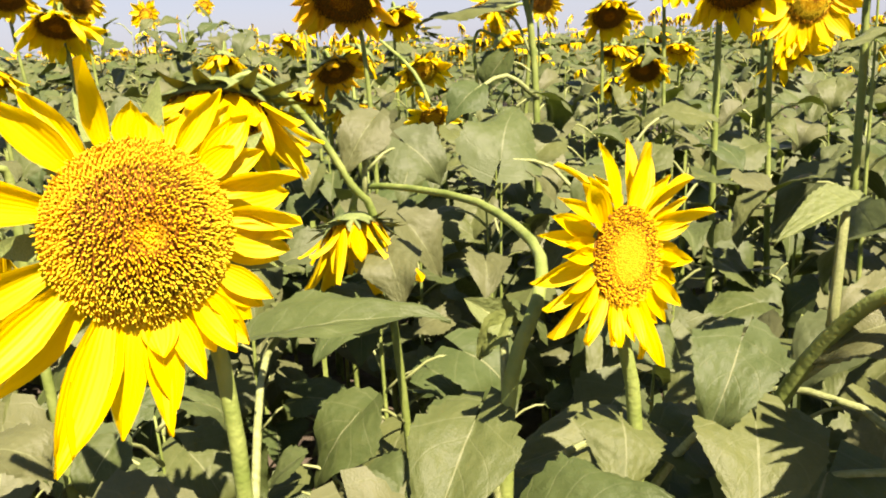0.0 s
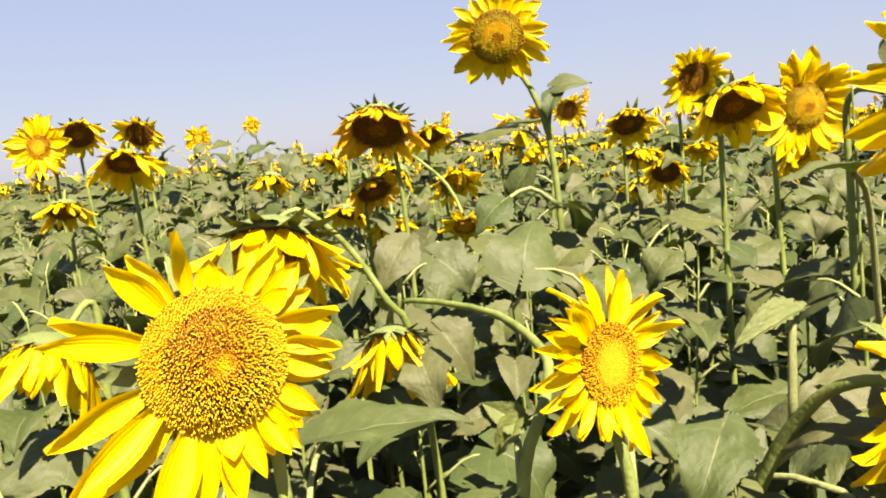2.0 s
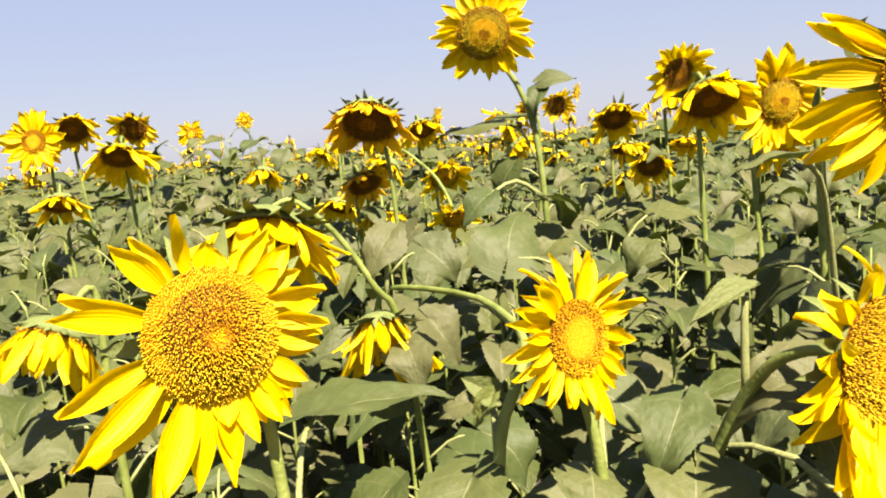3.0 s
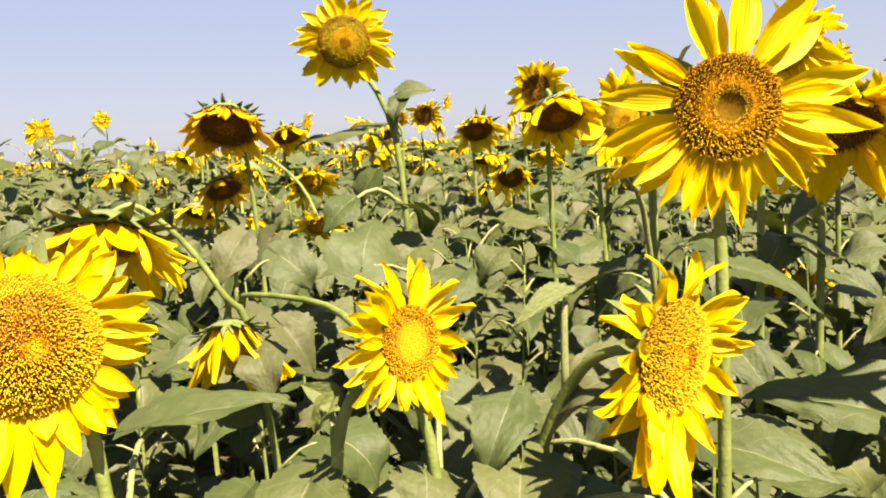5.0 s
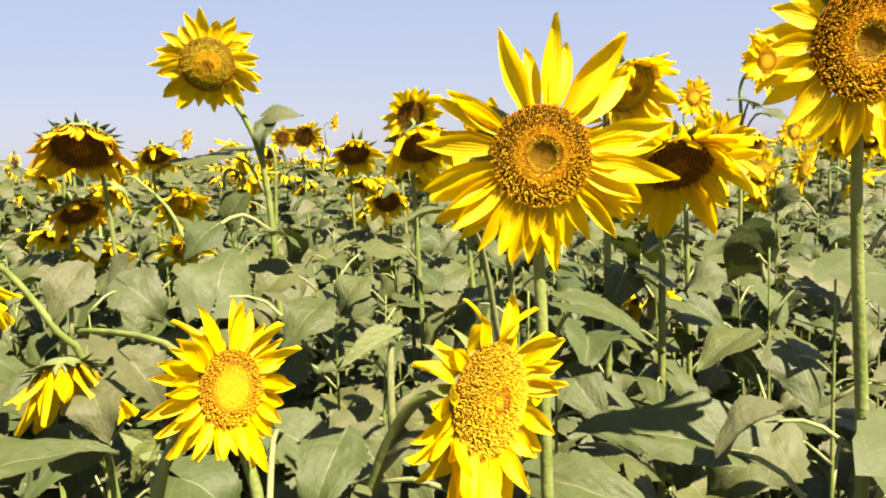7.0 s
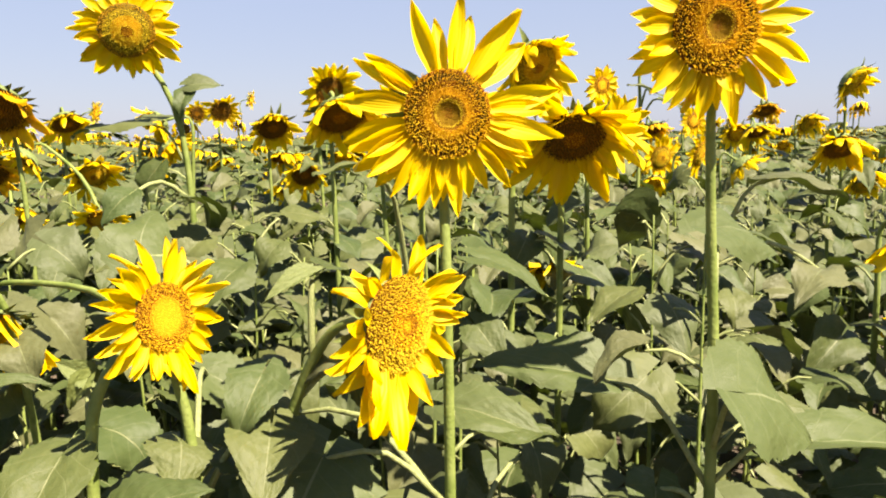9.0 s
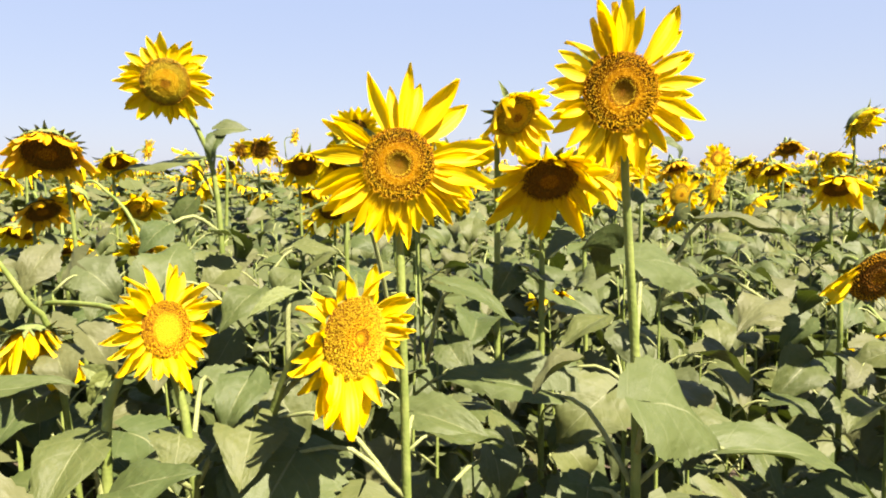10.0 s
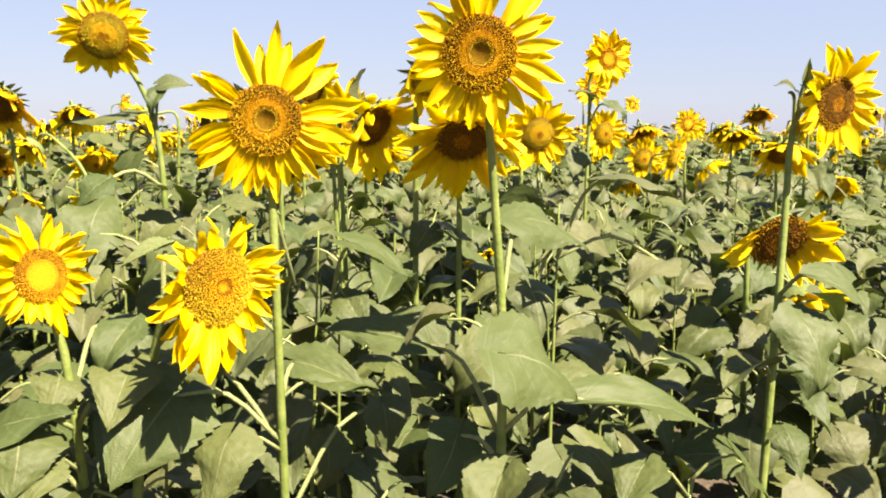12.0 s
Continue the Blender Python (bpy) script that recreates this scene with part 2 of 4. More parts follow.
def disc_mesh(rng, count, dome, zones, dip=0.0, dip_radius=0.35, size=1.0):
    """The seed disc, radius 1, facing z: a dome set with florets in a spiral. zones: (outer radius, tube material, tip material, height, thickness)."""
    mats = []
    for _, a, b, _, _ in zones:
        for m in (a, b):
            if m not in mats:
                mats.append(m)
    verts, faces, slots = [], [], []

    def surface(r):
        return dome * (1 - r * r) - dip * max(0.0, 1 - (r / dip_radius) ** 2)
    rings, segs = 12, 28
    for i in range(rings + 1):
        r = i / rings
        for k in range(segs):
            a = 2 * math.pi * k / segs
            verts.append((r * math.cos(a), r * math.sin(a), surface(r)))
    for k in range(segs):
        a = 2 * math.pi * k / segs
        verts.append((0.9 * math.cos(a), 0.9 * math.sin(a), -0.08))
    for i in range(rings + 1):
        for k in range(segs):
            faces.append((i * segs + k, (i + 1) * segs + k, (i + 1) * segs + (k + 1) % segs, i * segs + (k + 1) % segs))
            slots.append(mats.index(next((z[1] for z in zones if i / rings <= z[0]), zones[-1][1])))
    for k in range(count):
        r = math.sqrt((k + 0.5) / count) * 0.985
        a = k * 2.399963
        zone = next((z for z in zones if r <= z[0]), zones[-1])
        _, tube, tip, height, thick = zone
        slope = 2 * dome * r - (2 * dip * r / dip_radius ** 2 if r < dip_radius else 0)
        nrm = Vector((slope * math.cos(a), slope * math.sin(a), 1)) + Vector([rng.gauss(0, 0.2) for _ in range(3)])
        nrm.normalize()
        u = nrm.orthogonal().normalized()
        v = nrm.cross(u)
        p = Vector((r * math.cos(a), r * math.sin(a), surface(r) - 0.01))
        t = 0.78 / math.sqrt(count) * thick * size * rng.uniform(0.8, 1.15)
        h = height * rng.uniform(0.6, 1.3)
        start = len(verts)
        turn = rng.uniform(0, 1.57)
        for f, width in ((0, 0.9), (0.6, 1.0), (1.0, 0.7)):
            for q in range(4):
                b = turn + q * math.pi / 2
                verts.append(p + nrm * (h * f) + (u * math.cos(b) + v * math.sin(b)) * t * width)
        for f in range(2):
            for q in range(4):
                faces.append((start + 4 * f + q, start + 4 * f + (q + 1) % 4, start + 4 * f + 4 + (q + 1) % 4, start + 4 * f + 4 + q))
                slots.append(mats.index(tube if f == 0 else tip))
        faces.append((start + 8, start + 9, start + 10, start + 11))
        slots.append(mats.index(tip))
    return mesh_of("disc", verts, faces, mats, slots, smooth=False)


def bowl_mesh():
    """The green back of a head, radius 1, opening towards z."""
    verts, faces = [], []
    segs = 20
    profile = ((0.1, -0.62), (0.22, -0.58), (0.5, -0.5), (0.8, -0.33), (0.98, -0.12), (1.0, -0.02), (0.93, 0.0))
    for r, z in profile:
        for k in range(segs):
            a = 2 * math.pi * k / segs
            verts.append((r * math.cos(a), r * math.sin(a), z))
    for i in range(len(profile) - 1):
        for k in range(segs):
            faces.append((i * segs + k, i * segs + (k + 1) % segs, (i + 1) * segs + (k + 1) % segs, (i + 1) * segs + k))
    faces.append(tuple(reversed(range(segs))))
    return mesh_of("flower_head", verts, faces, [SEPAL])


def sepal_mesh(rng, bend):
    verts, uvs = [], []
    rows, cols = 6, 3
    for i in range(rows):
        s = i / (rows - 1)
        w = 0.5 * (1 - s) ** 0.8 * (0.75 + 0.9 * s * (1 - s)) + 0.008
        for j in range(cols):
            c = j - 1
            verts.append((c * w, s, -bend * s * s + 0.1 * abs(c) * (1 - s)))
            uvs.append((0.5 + 0.5 * c, s))
    return mesh_of("sepal", verts, grid_faces(rows, cols), [SEPAL], uvs=uvs)


def tube_geometry(points, radii, sides=8):
    """Vertices and faces of a round tube along points."""
    verts, faces = [], []
    pts = [Vector(p) for p in points]
    side = None
    for i, p in enumerate(pts):
        d = (pts[min(i + 1, len(pts) - 1)] - pts[max(i - 1, 0)]).normalized()
        side = d.orthogonal().normalized() if side is None else (side - d * side.dot(d)).normalized()
        up = d.cross(side)
        for k in range(sides):
            a = 2 * math.pi * k / sides
            verts.append(p + (side * math.cos(a) + up * math.sin(a)) * radii[i])
    for i in range(len(pts) - 1):
        for k in range(sides):
            faces.append((i * sides + k, i * sides + (k + 1) % sides, (i + 1) * sides + (k + 1) % sides, (i + 1) * sides + k))
    faces.append(tuple(range(sides))[::-1])
    faces.append(tuple(range((len(pts) - 1) * sides, len(pts) * sides)))
    return verts, faces


def curve_points(controls, n):
    """n + 1 points along a smooth curve through all controls (Catmull-Rom)."""
    c = [Vector(p) for p in controls]
    c = [c[0] * 2 - c[1]] + c + [c[-1] * 2 - c[-2]]
    out = []
    spans = len(c) - 3
    for i in range(n + 1):
        u = i / n * spans
        k = min(int(u), spans - 1)
        f = u - k
        a, b, d, e = c[k:k + 4]
        out.append(0.5 * (2 * b + (d - a) * f + (2 * a - 5 * b + 4 * d - e) * f * f + (3 * b - a - 3 * d + e) * f ** 3))
    return out


shape_rng = random.Random(11)
BLADES = [blade_mesh(shape_rng, arch, fold, wave) for arch, fold, wave in
          ((35, 0.3, 0.06), (60, 0.15, 0.08), (85, 0.35, 0.06), (50, -0.2, 0.08), (70, 0.45, 0.05), (25, 0.12, 0.09), (100, 0.2, 0.08), (45, 0.6, 0.05))]
CLEAN = [blade_mesh(shape_rng, arch, fold, wave, material=LEAF_EVEN) for arch, fold, wave in ((28, 0.2, 0.07), (45, -0.1, 0.08), (20, 0.35, 0.05))]
FRESH_FLAT = blade_mesh(shape_rng, 22, 0.55, 0.03, material=LEAF_FRESH)
FRESH_BLADE = blade_mesh(shape_rng, 60, 0.75, 0.03, material=LEAF_FRESH)
PETALS = [petal_mesh(shape_rng, b, c, t, PETAL, sharp=shape_rng.uniform(1, 3.4)) for b, c, t in
          ((0.05, 0.5, 0.0), (0.15, 0.8, 0.2), (-0.08, 0.6, -0.2), (0.22, 0.3, 0.3), (0.1, 1.1, -0.35), (0.0, 0.9, 0.1), (-0.15, 0.7, 0.25), (0.3, 0.6, -0.1), (0.2, 1.3, 0.5), (-0.2, 1.4, -0.45), (0.35, 1.0, 0.35))]
CURLY = [petal_mesh(shape_rng, b, c, t, PETAL) for b, c, t in ((0.5, 1.2, 0.9), (-0.45, 1.0, -0.7), (0.6, 0.7, -1.1))]
OLD = [petal_mesh(shape_rng, b, c, t, PETAL_OLD) for b, c, t in ((0.2, 1.0, 0.3), (0.35, 1.3, -0.5), (-0.1, 0.9, 0.5), (0.1, 1.5, 0.0))]
SEPALS = [sepal_mesh(shape_rng, b) for b in (0.1, 0.35, -0.2)]
BOWL = bowl_mesh()
DISCS = {
    "full": disc_mesh(shape_rng, 2500, 0.46, ((0.1, AMBER, GOLD, 0.05, 1.0), (0.2, RUST, AMBER, 0.05, 0.9), (0.45, RUST, GOLD, 0.09, 0.7), (0.72, RUST, OCHRE, 0.08, 0.76), (1.0, AMBER, OCHRE, 0.07, 0.84)), 0.06, 0.16),
    "golden": disc_mesh(shape_rng, 2500, 0.24, ((0.12, AMBER, GOLD, 0.05, 0.9), (0.24, RUST, AMBER, 0.06, 0.75), (0.5, RUST, GOLD, 0.09, 0.7), (0.85, RUST, OCHRE, 0.1, 0.72), (1.0, RUST, OCHRE, 0.1, 0.72)), 0.05, 0.2),
    "young": disc_mesh(shape_rng, 1300, 0.14, ((0.3, AMBER, OCHRE, 0.03, 0.78), (0.5, AMBER, OCHRE, 0.04, 0.7), (0.66, RUST, GOLD, 0.07, 0.62), (0.85, RUST, GOLD, 0.12, 0.6), (1.0, RUST, GOLD, 0.13, 0.66)), 0.04, 0.5),
    "ringed": disc_mesh(shape_rng, 2100, 0.2, ((0.12, PIT, RUST, 0.03, 0.8), (0.28, PIT, PIT, 0.03, 0.85), (0.36, RUST, OCHRE, 0.05, 0.7), (0.5, AMBER, GOLD, 0.06, 0.74), (0.7, RUST, GOLD, 0.1, 0.66), (0.88, UMBER, GOLD, 0.14, 0.56), (1.0, RUST, GOLD, 0.14, 0.58)), 0.13, 0.36),
    "brown": disc_mesh(shape_rng, 520, 0.15, ((0.3, RUST, AMBER, 0.05, 0.7), (0.75, UMBER, RUST, 0.07, 0.75), (1.0, UMBER, AMBER, 0.1, 0.6)), 0.05, 0.4),
    "tan": disc_mesh(shape_rng, 900, 0.36, ((0.18, RUST, AMBER, 0.05, 0.75), (0.5, AMBER, OCHRE, 0.06, 0.85), (0.8, OLIVE, OCHRE, 0.07, 0.88), (1.0, OLIVE, AMBER, 0.09, 0.8))),
    "small": disc_mesh(shape_rng, 200, 0.15, ((0.5, AMBER, LEMON, 0.04, 0.9), (1.0, RUST, GOLD, 0.1, 0.7))),
}


# ---------------------------------------------------------------- building plants
def child(name, mesh, parent, m, label=""):
    ob = new(name, mesh)
    ob.parent = parent
    ob.matrix_basis = m
    return tagged(ob, label=label) if label else ob


def basis(origin, x, y, z):
    return Matrix(((x[0], y[0], z[0], origin[0]), (x[1], y[1], z[1], origin[1]), (x[2], y[2], z[2], origin[2]), (0, 0, 0, 1)))


def facing(azimuth, pitch):
    """The way a head looks: azimuth in degrees from -y (towards the path) to +x, pitch up."""
    a, p = radians(azimuth), radians(pitch)
    return Vector((math.sin(a) * math.cos(p), -math.cos(a) * math.cos(p), math.sin(p)))


def joined(name, pieces, parent):
    """One mesh out of (mesh, matrix) pieces."""
    verts, faces, uvs = [], [], []
    for me, m in pieces:
        o = len(verts)
        verts += [m @ v.co for v in me.vertices]
        faces += [tuple(i + o for i in p.vertices) for p in me.polygons]
        uvs += [(0.5 + 0.5 * v.co.x, min(max(v.co.y, 0.0), 1.0)) for v in me.vertices]
    return child(name, mesh_of(name, verts, faces, [pieces[0][0].materials[0]], uvs=uvs), parent, Matrix.Identity(4))


def add_head(plant, base, centre, n, r, kind, rng, petals=None, count=26, reach=2.0, elevation=10, sag=0.15, width=0.36, old=False, curly=0.0, sepals=14, sepal_len=0.6, hug=None, layer=0.3, bracts=None):
    """A flower head under a plant: the green back, the disc, each petal and each bract. petals: (degrees from the right, tip radius in disc radii)."""
    z = n.normalized()
    x = Vector((0, 0, 1)).cross(z).normalized()
    y = z.cross(x)
    c = Vector(centre) - base
    head = child("flower_head", BOWL, plant, basis(c, x * r, y * r, z * r))
    child("disc", DISCS[kind], head, Matrix.Identity(4))
    single = base.y < 3.0
    petal_pieces, sepal_pieces = [], []
    if hug is None:
        hug = z.z < -0.4
    messy = 9
    if hug:
        elevation, sepal_len, messy, width = elevation + 16, sepal_len * 0.95, 20, width * 0.95
        count = int(count * 1.25)
    down = Vector((x.z, y.z, z.z)) * -1          # world down in the head's own axes
    if petals is None:
        turn = rng.uniform(0, 360)
        count = int(count * 1.3)
        petals = [(turn + 360 * (k + rng.uniform(-0.4, 0.4)) / count, reach * (rng.uniform(0.55, 1.18) if hug else rng.uniform(0.8, 1.14))) for k in range(count)]
    else:
        behind = [(deg + rng.uniform(-5, 5), tip * rng.uniform(0.72, 0.95)) for deg, tip in petals if rng.random() < (layer if math.sin(radians(deg)) < 0.3 else 0.15)]
        petals = list(petals) + behind
    for k, (deg, tip) in enumerate(petals):
        a = radians(deg)
        rad = Vector((math.cos(a), math.sin(a), 0))
        e = radians(elevation + rng.uniform(-messy, messy) - (7 if k % 2 else 0))
        d = (rad * math.cos(e) + Vector((0, 0, 1)) * math.sin(e) + down * sag * rng.uniform(0.6, 1.3)).normalized()
        side = d.cross(Vector((0, 0, 1)) + rad * -0.15 + Vector((rng.uniform(-.25, .25), rng.uniform(-.25, .25), 0))).normalized()
        up = side.cross(d)
        root = rad * 0.86 + Vector((0, 0, -0.03 - 0.07 * (k % 2)))
        length = max(0.3, tip - 0.86)
        wide = max(0.3, length * width) * rng.uniform(0.95, 1.32)
        mesh = rng.choice(OLD if old else (CURLY if rng.random() < curly else PETALS))
        petal_pieces.append((mesh, basis(root, side * wide, d * length, up * length)))
    for k in range(sepals):
        a = 2 * math.pi * (k + rng.uniform(-0.2, 0.2)) / sepals
        rad = Vector((math.cos(a), math.sin(a), 0))
        e = radians(rng.uniform(*bracts) if bracts else rng.uniform(-5, 55) if hug else rng.uniform(-50, -5))
        d = (rad * math.cos(e) + Vector((0, 0, 1)) * math.sin(e)).normalized()
        side = d.cross(Vector((0, 0, 1))).normalized()
        up = side.cross(d)
        s = sepal_len * rng.uniform(0.8, 1.25)
        sepal_pieces.append((rng.choice(SEPALS), basis(rad * 0.9 + Vector((0, 0, -0.2)), side * s * 0.5, d * s, up * s)))
    for name, ring, pieces in (("petal", "petal_ring", petal_pieces), ("sepal", "calyx", sepal_pieces)):
        if single:
            for me, m in pieces:
                child(name, me, head, m)
        else:
            tagged(joined(ring, pieces, head), kind="stuff")
    return head


def add_leaf(plant, base, root, tip, width, rng, up=None, stalk_from=None, blade=None, stalk=0.0042):
    """A leaf from root (where its stalk ends) to tip, with its stalk as a part of its own."""
    root, tip = Vector(root) - base, Vector(tip) - base
    d = tip - root
    length = d.length
    d.normalize()
    up = Vector(up) if up is not None else Vector((0, -0.5, 1))
    side = d.cross(up).normalized()
    nrm = side.cross(d)
    leaf = child("leaf", blade or rng.choice(BLADES), plant, basis(root, side * width, d * length * 1.08, nrm * length))
    if stalk_from is not None:
        s = Vector(stalk_from) - base
        mid = (s + root) / 2 + Vector((0, 0, 0.22 * (root - s).length))
        pts = curve_points((s, mid, root - nrm * 0.008, root + d * length * 0.05 - nrm * 0.014), 9)
        v, f = tube_geometry(pts, [stalk * (1.25 - 0.06 * i) for i in range(9)] + [0.0006], 6)
        inv = leaf.matrix_basis.inverted()
        child("petiole", mesh_of("petiole", [inv @ p for p in v], f, [STALK]), leaf, Matrix.Identity(4))
    return leaf


def stem_points(base, centre, n, r, lean=None, neck=0.16):
    """A stem from the ground to the back of a head."""
    c = Vector(centre)
    back = c - n * r * 0.55
    top = c - n * (r * 0.55 + neck * 0.7) - Vector((0, 0, neck * 0.35))
    knee = top - Vector((0, 0, neck * 1.3)) if lean is None else Vector(lean)
    low = Vector((base[0], base[1], 0))
    mid = low.lerp(knee, 0.5)
    return [low, mid, knee, top, back]


def plant_root(x, y, label, group="sunflower plants of the field"):
    p = new("sunflower_plant")
    p.location = (x, y, 0)
    p.empty_display_size = 0.1
    return tagged(p, label, "sunflower", group), Vector((x, y, 0))


def add_stem(plant, base, points, thick, taper=0.55, extra=(), flower=True):
    pts = curve_points([p - base for p in points], 22)
    radii = [thick * (1.15 - (1.15 - taper) * i / 22) for i in range(23)]
    if flower:
        radii[-1], radii[-2] = thick * 1.1, thick * 0.75
    verts, faces = tube_geometry(pts, radii, 10)
    own = len(faces)
    for p, q in extra:                                   # leaf stalks that grow out of the stem
        s, e = p - base, q - base
        mid = (s + e) / 2 + Vector((0, 0, 0.18 * (e - s).length))
        v, f = tube_geometry(curve_points((s, mid, e), 5), [0.0042, 0.0036, 0.0032, 0.003, 0.0026, 0.0006], 5)
        o = len(verts)
        verts += v
        faces += [tuple(i + o for i in g) for g in f]
    child("stem", mesh_of("stem", verts, faces, [STEM, STALK], [0] * own + [1] * (len(faces) - own)), plant, Matrix.Identity(4))
    return [p + base for p in pts]


def along(points, z):
    """The point of a stem at height z."""
    return min(points, key=lambda p: abs(p.z - z))


def dress(plant, base, stem_line, rng, low, high, count, size=(0.11, 0.18), spread=1.0, turn=None):
    """Leaves in a spiral up a stem. Returns the stalks to be drawn with the stem."""
    stalks = []
    az = rng.uniform(0, 6.28) if turn is None else turn
    for k in range(count):
        f = (k + rng.uniform(0.2, 0.8)) / count
        h = low + (high - low) * f
        az += 2.4 + rng.uniform(-0.4, 0.4)
        s = along(stem_line, h)
        s = Vector((s.x, s.y, h))
        out = Vector((math.cos(az), math.sin(az), 0))
        reach = rng.uniform(0.07, 0.16) * spread * (1.15 - 0.45 * f)
        root = s + out * reach + Vector((0, 0, reach * rng.uniform(0.35, 0.9)))
        length = rng.uniform(*size) * (1.1 - 0.35 * f * f)
        yaw = az + rng.uniform(-0.5, 0.5)
        if math.sin(yaw) > 0.25 and rng.random() < 0.45:  # blades turn towards the sun
            yaw = -yaw
        pitch = radians(rng.uniform(-55, -4))
        d = Vector((math.cos(yaw) * math.cos(pitch), math.sin(yaw) * math.cos(pitch), math.sin(pitch)))
        up = Vector((rng.uniform(-0.45, 0.45), rng.uniform(-0.75, 0.1), 1))
        add_leaf(plant, base, root, root + d * length, length * rng.uniform(0.85, 1.12), rng, up)
        stalks.append((s, root + d * length * 0.04 - Vector((0, 0, 0.006))))
    return stalks


def sunflower(x, y, centre, n, r, kind, seed, label, thick=0.0092, lean=None, neck=0.16, path=None, leaves=11, low=0.4, high=None, size=(0.11, 0.18), turn=None, own=None, **head):
    """A whole plant with its head at centre. own(plant, base, line, rng): leaves placed by hand."""
    rng = random.Random(seed)
    plant, base = plant_root(x, y, label)
    if y < 1.0:
        size = (size[0] * 0.85, size[1] * 0.85)
    pts = stem_points((x, y), centre, n, r, lean, neck) if path is None else [Vector(p) for p in path] + [Vector(centre) - n * r * 0.55]
    line = curve_points(pts, 40)
    top = max(p.z for p in line)
    stalks = dress(plant, base, line, rng, low, high if high else min(top - 0.14, centre[2] - 0.1), leaves, size, turn=turn) if leaves else []
    add_stem(plant, base, pts, thick, extra=stalks)
    add_head(plant, base, centre, n, r, kind, rng, **head)
    if own:
        own(plant, base, line, rng)
    return plant


def green_plant(x, y, height, seed, leaves=12, size=(0.11, 0.18), low=0.3, leafy=None):
    """A plant whose head does not show over its leaves."""
    rng = random.Random(seed)
    plant, base = plant_root(x, y, "leafy green sunflower plant with dusty heart-shaped leaves")
    top = Vector((x + rng.uniform(-0.06, 0.06), y + rng.uniform(-0.06, 0.06), height))
    pts = [base, base.lerp(top, 0.5) + Vector((rng.uniform(-.02, .02), rng.uniform(-.02, .02), 0)), top]
    line = curve_points(pts, 30)
    stalks = dress(plant, base, line, rng, low, leafy or height + 0.01, leaves, size)
    add_stem(plant, base, pts, 0.008, 0.22, extra=stalks, flower=False)
    return plant


# ---------------------------------------------------------------- ground
def ground_sheet():
    verts, faces = [], []
    ys = [-600, -150, -40, -10, -3, -1, 0, 1, 2, 3, 4, 6, 8, 12, 20, 40, 90, 250, 800]
    xs = [-900, -200, -60, -20, -8, -4, -2, -1, 0, 1, 2, 3, 4, 6, 10, 20, 60, 200, 900]
    for yy in ys:
        for xx in xs:
            verts.append((xx, yy, 0.03 * noise.noise((xx * 1.3, yy * 1.3, 0)) if abs(xx) < 20 and yy < 20 else 0))
    me = mesh_of("ground", verts, grid_faces(len(ys), len(xs)), [SOIL])
    return tagged(new("ground", me), "dry brown field soil under the sunflower crop", "ground", kind="structure")


ground_sheet()
TAKEN = []      # plan positions of the plants below, so that the plants between them keep off


def place(x, y, *a, **k):
    TAKEN.append((x, y))
    return sunflower(x, y, *a, **k)


# ---------------------------------------------------------------- the front row
YELLOW_OPEN = "tall sunflower plant with a wide open yellow head"
DROOP = "sunflower plant with a ripe drooping head and hanging petals"

A_PETALS = ((103, 2.0), (117, 1.87), (126, 2.0), (152, 2.18), (158, 2.3), (-166, 2.4), (-150, 2.6), (-139, 2.6), (-121, 2.65), (-117, 2.4), (-105, 2.38), (-91, 2.3), (-88, 1.4), (-83, 1.67), (-77, 1.8),
            (-67, 1.6), (-60, 1.7), (-55, 1.8), (-48, 1.65), (-41, 1.7), (-35, 1.68), (-18, 1.65), (-11, 1.7), (-3, 1.7), (2, 1.8), (10, 1.88), (20, 1.9), (30, 1.75), (39, 1.86), (47, 1.8), (57, 1.8), (64, 1.53), (77, 1.3), (86, 1.4))
C_PETALS = ((-128, 2.5), (-118, 2.3), (-110, 2.55), (-102, 2.4), (-94, 2.1), (-83, 2.35), (-73, 1.9), (-66, 2.0), (-52, 1.8), (-43, 1.95), (-28, 1.8), (-14, 1.95), (0, 1.8), (12, 2.0), (23, 2.1),
            (36, 1.9), (50, 1.8), (62, 2.0), (72, 1.9), (82, 1.85), (96, 1.6), (113, 1.7), (128, 1.6), (143, 1.7), (160, 1.7), (172, 1.75), (-176, 1.9), (-165, 2.0), (-153, 1.9), (-140, 2.1))
D_PETALS = ((107, 2.6), (95, 2.3), (83, 2.8), (74, 2.5), (58, 2.9), (52, 2.4), (42, 2.85), (12, 2.87), (4, 2.7), (-6, 2.5), (-11, 2.75), (-20, 2.65), (-29, 2.5), (-38, 2.3), (-46, 2.3), (-60, 2.0),
            (-71, 2.1), (-84, 2.4), (-93, 2.1), (-100, 2.2), (-109, 2.35), (-118, 2.2), (-127, 2.35), (-137, 2.5), (-145, 2.4), (-153, 2.6), (-163, 2.45), (-170, 2.6), (169, 2.55), (163, 2.2), (147, 2.5), (141, 2.3))
E_PETALS = ((107, 2.52), (98, 2.24), (91, 2.63), (78, 2.13), (53, 2.80), (46, 2.63), (34, 2.13), (25, 2.41), (10, 2.24), (0, 2.13), (-11, 2.58), (-20, 2.13), (-29, 2.41), (-45, 2.02), (-60, 1.90), (-68, 2.30),
            (-76, 2.02), (-84, 1.79), (-94, 2.02), (-105, 1.95), (-116, 2.02), (-126, 1.95), (-138, 2.02), (-150, 2.02), (-160, 2.02), (-167, 1.95), (178, 2.02), (170, 1.95), (158, 1.88), (145, 1.95), (130, 2.02), (118, 2.02))


